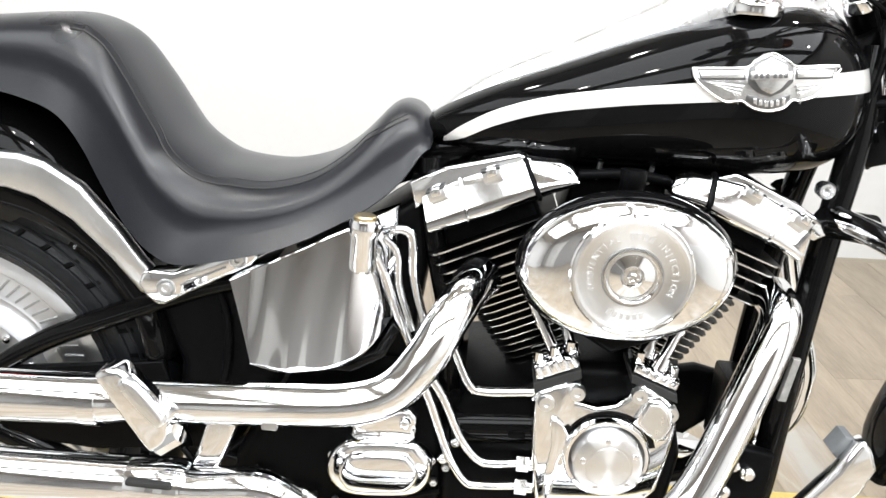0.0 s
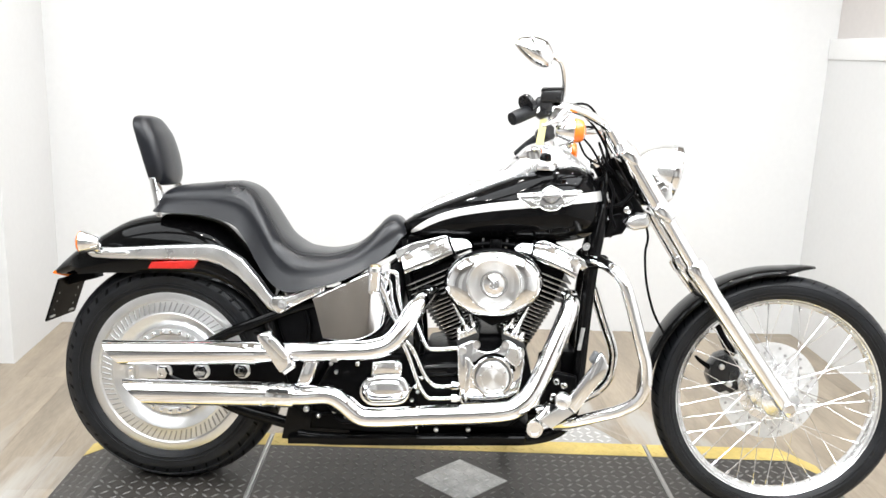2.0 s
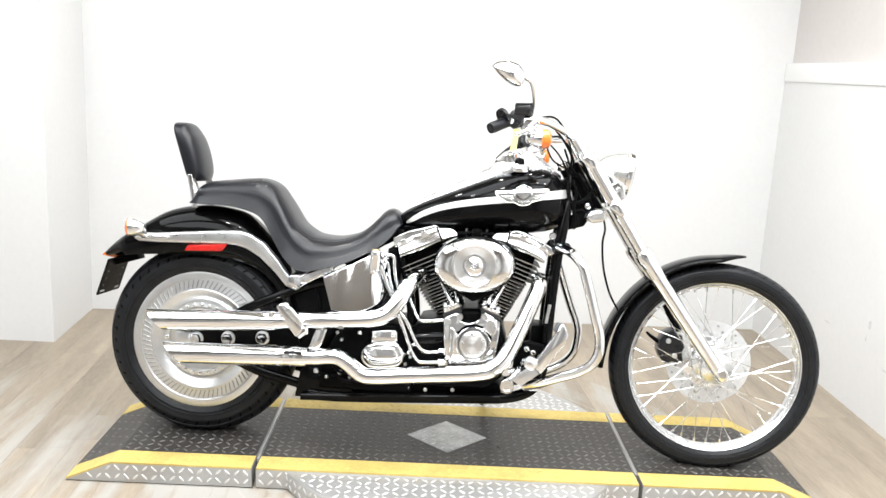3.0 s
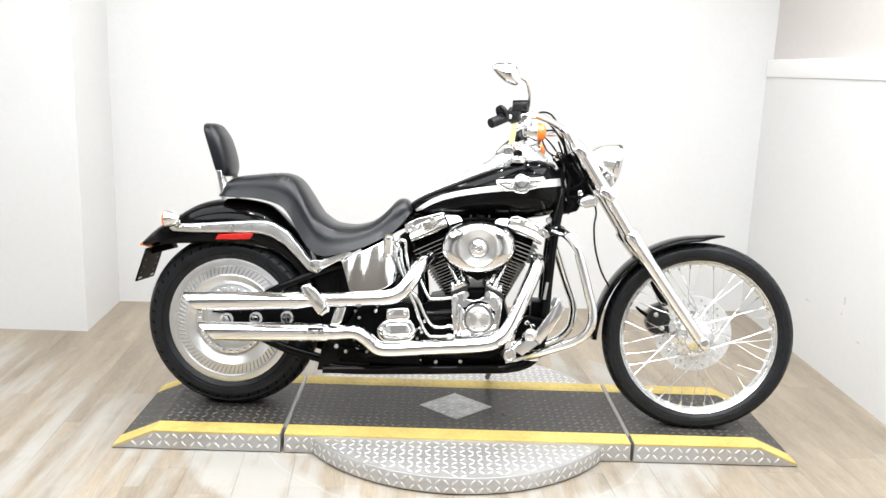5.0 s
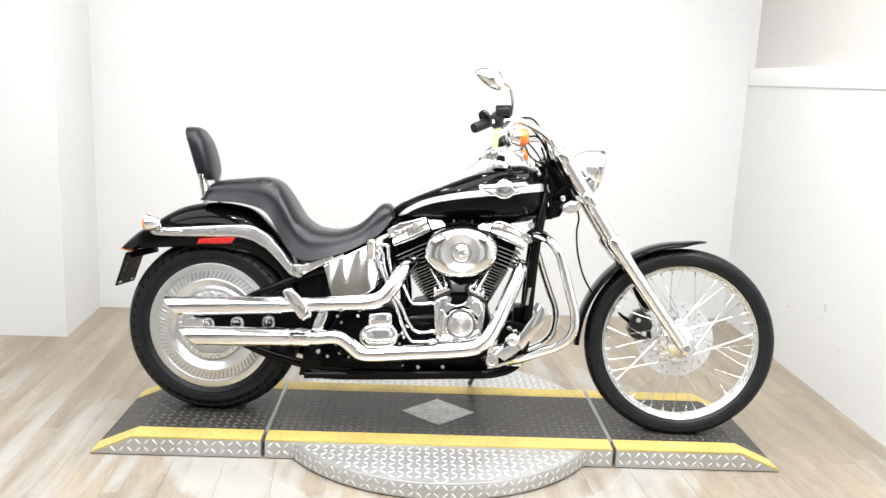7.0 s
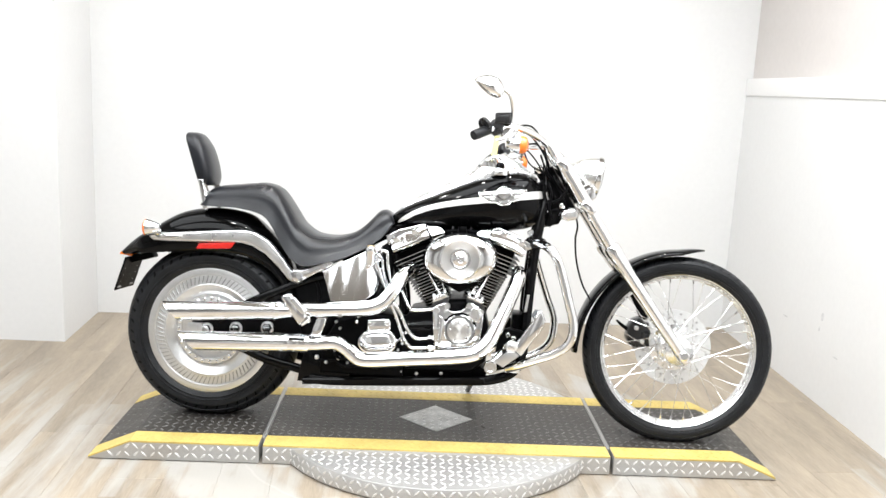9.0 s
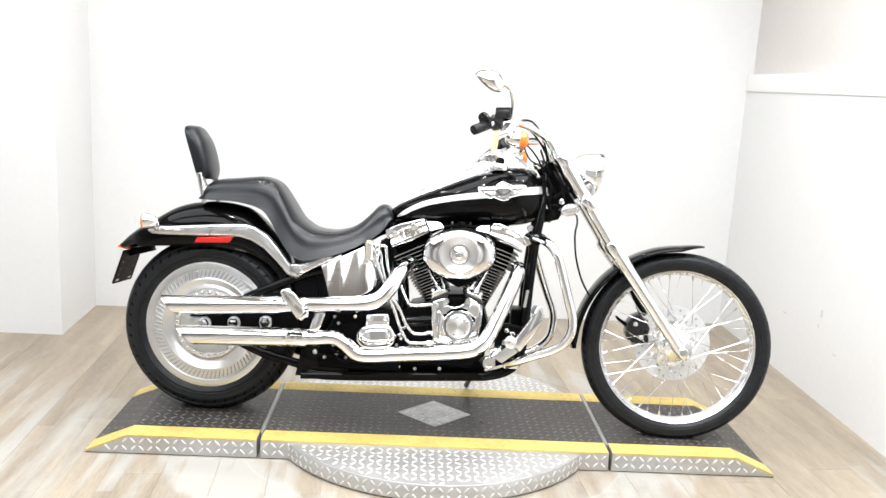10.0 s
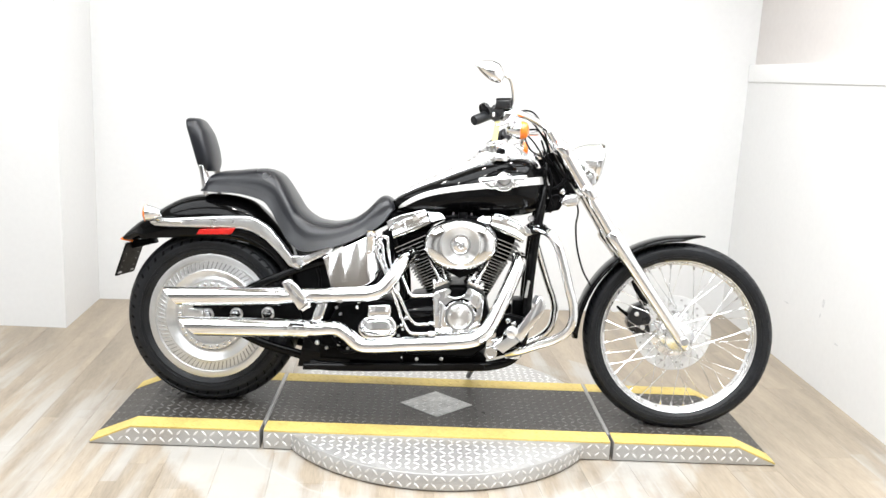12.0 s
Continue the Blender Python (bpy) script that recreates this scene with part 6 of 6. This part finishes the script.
part("muffler_clamp", tube([(0.355, -0.25, 0.333), (0.385, -0.25, 0.333)], 0.0315, 28, smooth=False), CHROME, m2, "chrome muffler clamp")
part("clamp_slot", box(0.319, 0.376, -0.2845, -0.27, 0.346, 0.3545, 0.003), GAP, m2)
part("muffler_sleeve", tube([(0.312, -0.25, 0.3315), (0.316, -0.25, 0.3317), (0.38, -0.25, 0.334), (0.386, -0.25, 0.334)], [0.031, 0.0335, 0.0335, 0.031], 28, smooth=False), CHROME, m2)
part("strut_nut", prism([(0.222, 0.4), (0.232, 0.41), (0.25, 0.41), (0.258, 0.4), (0.25, 0.388), (0.23, 0.387)], -0.1, -0.13, 0.004), SATIN, bike)
part("muffler_clamp", tube([(0.262, -0.25, 0.441), (0.282, -0.25, 0.4425)], 0.0325, 28, smooth=False), CHROME, m1, "chrome muffler clamp")
part("pipe_joint", tube([(0.727, -0.24, 0.2955), (0.7285, -0.24, 0.2957)], 0.0266, 28, smooth=False), SATIN, bike)
fp = part("passenger_peg", prism([(0.292, 0.494), (0.3, 0.504), (0.316, 0.508), (0.331, 0.501), (0.371, 0.458), (0.378, 0.443), (0.376, 0.418), (0.358, 0.404), (0.342, 0.42), (0.304, 0.474)], -0.262, -0.298, 0.008, 4, 3), CHROME, bike, "folded chrome passenger footpeg")
part("peg_pad", prism([(0.322, 0.492), (0.331, 0.5), (0.345, 0.493), (0.37, 0.464), (0.377, 0.45), (0.371, 0.443), (0.36, 0.448), (0.333, 0.476)], -0.29, -0.306, 0.005, 3, 3), SATIN, fp)
part("peg_nut", tube([(0.362, -0.285, 0.408), (0.388, -0.285, 0.428)], 0.0135, 8, smooth=False), CHROME, fp)
part("exhaust_hanger", prism([(0.405, 0.417), (0.41, 0.423), (0.437, 0.425), (0.442, 0.418), (0.428, 0.37), (0.415, 0.345), (0.382, 0.345)], -0.21, -0.238, 0.006, 3), CHROME, bike, "chrome exhaust bracket")
part("hanger_clip", box(0.481, 0.501, -0.27, -0.2, 0.434, 0.45, 0.003), CASTING, bike)

for x, yy, z in ((0.716, -0.135, 0.596),):
    part("port_flange", tube([(x, yy, z), (x + (0.01 if x < 0.9 else -0.012), yy + 0.03, z + 0.004)], 0.028, 20, smooth=False), DARK, bike)

# engine guard, footpegs and brake pedal
GUARD = {-1: [(1.165, 0.10, 0.722), (1.182, 0.17, 0.722), (1.204, 0.235, 0.713), (1.224, 0.26, 0.692), (1.239, 0.27, 0.66), (1.258, 0.275, 0.605), (1.28, 0.28, 0.53), (1.297, 0.28, 0.472), (1.299, 0.28, 0.422), (1.283, 0.275, 0.382), (1.248, 0.262, 0.352), (1.19, 0.235, 0.322), (1.13, 0.19, 0.287), (1.09, 0.15, 0.264)],
         1: [(1.165, 0.10, 0.712), (1.182, 0.11, 0.66), (1.215, 0.13, 0.57), (1.246, 0.14, 0.49), (1.27, 0.14, 0.43), (1.276, 0.14, 0.385), (1.265, 0.14, 0.325), (1.225, 0.14, 0.28), (1.16, 0.13, 0.25), (1.10, 0.12, 0.24)]}
for s in (-1, 1):
    gd = part("engine_guard", tube([(x, s * y, z) for x, y, z in GUARD[s]], 0.0155, 18), CHROME, bike, "chrome engine guard bar")
    part("guard_mount", tube([(1.155, s * 0.085, 0.712), (1.188, s * 0.15, 0.722)] if s < 0 else [(1.155, 0.085, 0.715), (1.172, 0.105, 0.7)], 0.019, 14, smooth=False), BLACK, gd)
    part("guard_foot", box(1.08, 1.135, s * 0.12 - 0.02, s * 0.12 + 0.02, 0.245, 0.268, 0.006), CHROME, gd)

pedal = part("brake_pedal", prism([(1.1, 0.357), (1.113, 0.383), (1.161, 0.455), (1.179, 0.495), (1.186, 0.498), (1.196, 0.487), (1.206, 0.463), (1.195, 0.432), (1.128, 0.333)], -0.24, -0.266, 0.006, 3), CHROME, bike, "chrome brake pedal arm")
part("pedal_link", prism([(1.034, 0.311), (1.096, 0.357), (1.123, 0.335), (1.068, 0.291)], -0.25, -0.268, 0.004, 2), SATIN, pedal, "brushed aluminium pedal link")
part("pedal_pad", prism([(1.158, 0.472), (1.17, 0.494), (1.179, 0.494), (1.175, 0.48), (1.165, 0.465)], -0.215, -0.25, 0.0055, 3), PADGREY, pedal, "grey rubber pedal pad")
part("peg_cap", lathe([(0.022, -0.25), (0.023, -0.275), (0.021, -0.282), (0.014, -0.282), (0.012, -0.278), (0.001, -0.278)], 24, (1.024, 0, 0.29)), CHROME, pedal, "round chrome cap")
part("pivot_cap", lathe([(0.02, -0.245), (0.0215, -0.268), (0.02, -0.274), (0.013, -0.279), (0.001, -0.281)], 24, (1.094, 0, 0.366)), RIMCHROME, pedal, "round chrome pivot cap")
for s in (-1, 1):
    part("footpeg", tube([(1.07, s * 0.13, 0.33), (1.06, s * 0.2, 0.325), (1.03, s * 0.23, 0.29), (1.025, s * 0.26, 0.286)], [0.012, 0.012, 0.014, 0.016], 14), CHROME, bike, "chrome forward footpeg")
    part("control_bracket", prism([(1.04, 0.29), (1.05, 0.40), (1.09, 0.41), (1.14, 0.40), (1.14, 0.33), (1.09, 0.285)], s * 0.115, s * 0.14, 0.008), DARK, bike, "black forward control bracket")
part("master_cylinder", tube([(1.03, -0.2, 0.318), (1.05, -0.2, 0.322)], 0.012, 14, smooth=False), CHROME, bike)
part("spring_boot", tube([(1.05, -0.2, 0.322), (1.055, -0.2, 0.323), (1.06, -0.2, 0.323), (1.065, -0.2, 0.324), (1.07, -0.2, 0.325), (1.075, -0.2, 0.326), (1.08, -0.2, 0.327), (1.09, -0.2, 0.328)], [0.013, 0.009, 0.013, 0.009, 0.013, 0.009, 0.012, 0.008], 14, smooth=False), RUBBER, bike)
for x, z in ((1.083, 0.386), (1.078, 0.345), (1.105, 0.375)):
    part("bracket_bolt", bolt(x, -0.14, z, 0.011, 0.016, dome=True), CHROME, bike)
part("voltage_regulator", box(1.1, 1.14, -0.06, 0.06, 0.33, 0.45, 0.006), DARK, bike)
part("tank_mount_bolt", lathe([(0.0105, -0.085), (0.0115, -0.1), (0.0095, -0.104), (0.0065, -0.104), (0.0055, -0.092), (0.0005, -0.092)], 18, (1.146, 0, 0.755)), RIMCHROME, bike)
part("frame_label", prism([(1.139, 0.468), (1.147, 0.53), (1.157, 0.53), (1.149, 0.468)], -0.1112, -0.1, 0.0005, 1), BARE, bike, "small worn sticker on the frame tube")
part("belly_plate", prism([(0.44, 0.18), (0.46, 0.235), (0.98, 0.26), (1.02, 0.235), (1.01, 0.215)], -0.1, 0.1, 0.01), DARK, bike)
for x in (0.55, 0.63, 0.70, 0.76, 0.85):
    part("sump_bolt", bolt(x, -0.118, 0.225 + random.uniform(-0.012, 0.012), 0.007, 0.008, dome=True), SATIN, bike)
part("side_stand", tube([(1.0, 0.13, 0.2), (0.972, 0.27, 0.115), (0.952, 0.395, 0.046)], [0.012, 0.011, 0.011], 12), BLACK, bike, "black side stand")

# small fittings under the engine
for pts, r, mt in (([(0.47, -0.14, 0.25), (0.5, -0.15, 0.236), (0.56, -0.15, 0.245), (0.62, -0.14, 0.236)], 0.006, PLASTIC), ([(0.44, -0.135, 0.3), (0.47, -0.15, 0.27), (0.5, -0.15, 0.262), (0.53, -0.14, 0.27)], 0.0045, PLASTIC), ([(0.33, -0.11, 0.3), (0.38, -0.13, 0.262), (0.43, -0.135, 0.25), (0.47, -0.135, 0.255)], 0.005, PLASTIC)):
    part("vent_hose", tube(pts, r, 10), mt, bike, "thin black hose")
for x, z, r in ((0.475, 0.262, 0.008), (0.508, 0.248, 0.006), (0.46, 0.292, 0.006), (0.43, 0.245, 0.007), (0.395, 0.262, 0.009), (0.655, 0.262, 0.007), (0.555, 0.262, 0.005)):
    part("lower_bolt", bolt(x, -0.136, z, r, 0.012, dome=True), SATIN, bike)
for x, z in ((0.46, 0.395), (0.475, 0.372), (0.705, 0.33), (0.69, 0.305), (0.54, 0.42)):
    part("case_bolt", bolt(x, -0.132, z, 0.006, 0.008), SATIN, bike)
part("case_rib", tube([(0.56, -0.131, 0.28), (0.63, -0.131, 0.272), (0.7, -0.131, 0.29)], 0.005, 8), DARK, bike)

# ---- floor planks ----
random.seed(5)
PW, GAPW = 0.178, 0.0006
ANGLE = radians(4)
ca, sa = math.cos(ANGLE), math.sin(ANGLE)
shapes = {}


def plank_mesh(length):
    if length not in shapes:
        me_bm = box(-PW / 2 + GAPW / 2, PW / 2 - GAPW / 2, -length / 2 + GAPW / 2, length / 2 - GAPW / 2, -0.0038, 0.0, 0.0004, 1)
        me = bpy.data.meshes.new("plank")
        me_bm.to_mesh(me)
        me_bm.free()
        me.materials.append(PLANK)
        shapes[length] = me
    return shapes[length]


count = 0
for i in range(-24, 25):
    along = -6.0 + random.uniform(0, 1.2)
    while along < 6.0:
        u = i * PW
        end = 1.58 if u < 0 else 1.68
        lo = max(along, (Y0 + 0.01 + 1.6 - u * sa) / ca)
        hi_ = min(along + 1.22, (end + 1.6 - u * sa) / ca)
        along += 1.22
        if hi_ - lo < 0.03:
            continue
        length, v = round(hi_ - lo, 3), (lo + hi_) / 2
        x, y = 0.8 + u * ca - v * sa, -1.6 + u * sa + v * ca
        if X0 - 0.02 < x < X1 + 0.12:
            ob = new("plank", plank_mesh(length))
            ob.parent = floor
            ob.matrix_local = Matrix.Translation((x, y, 0)) @ Matrix.Rotation(ANGLE, 4, "Z")
            count += 1
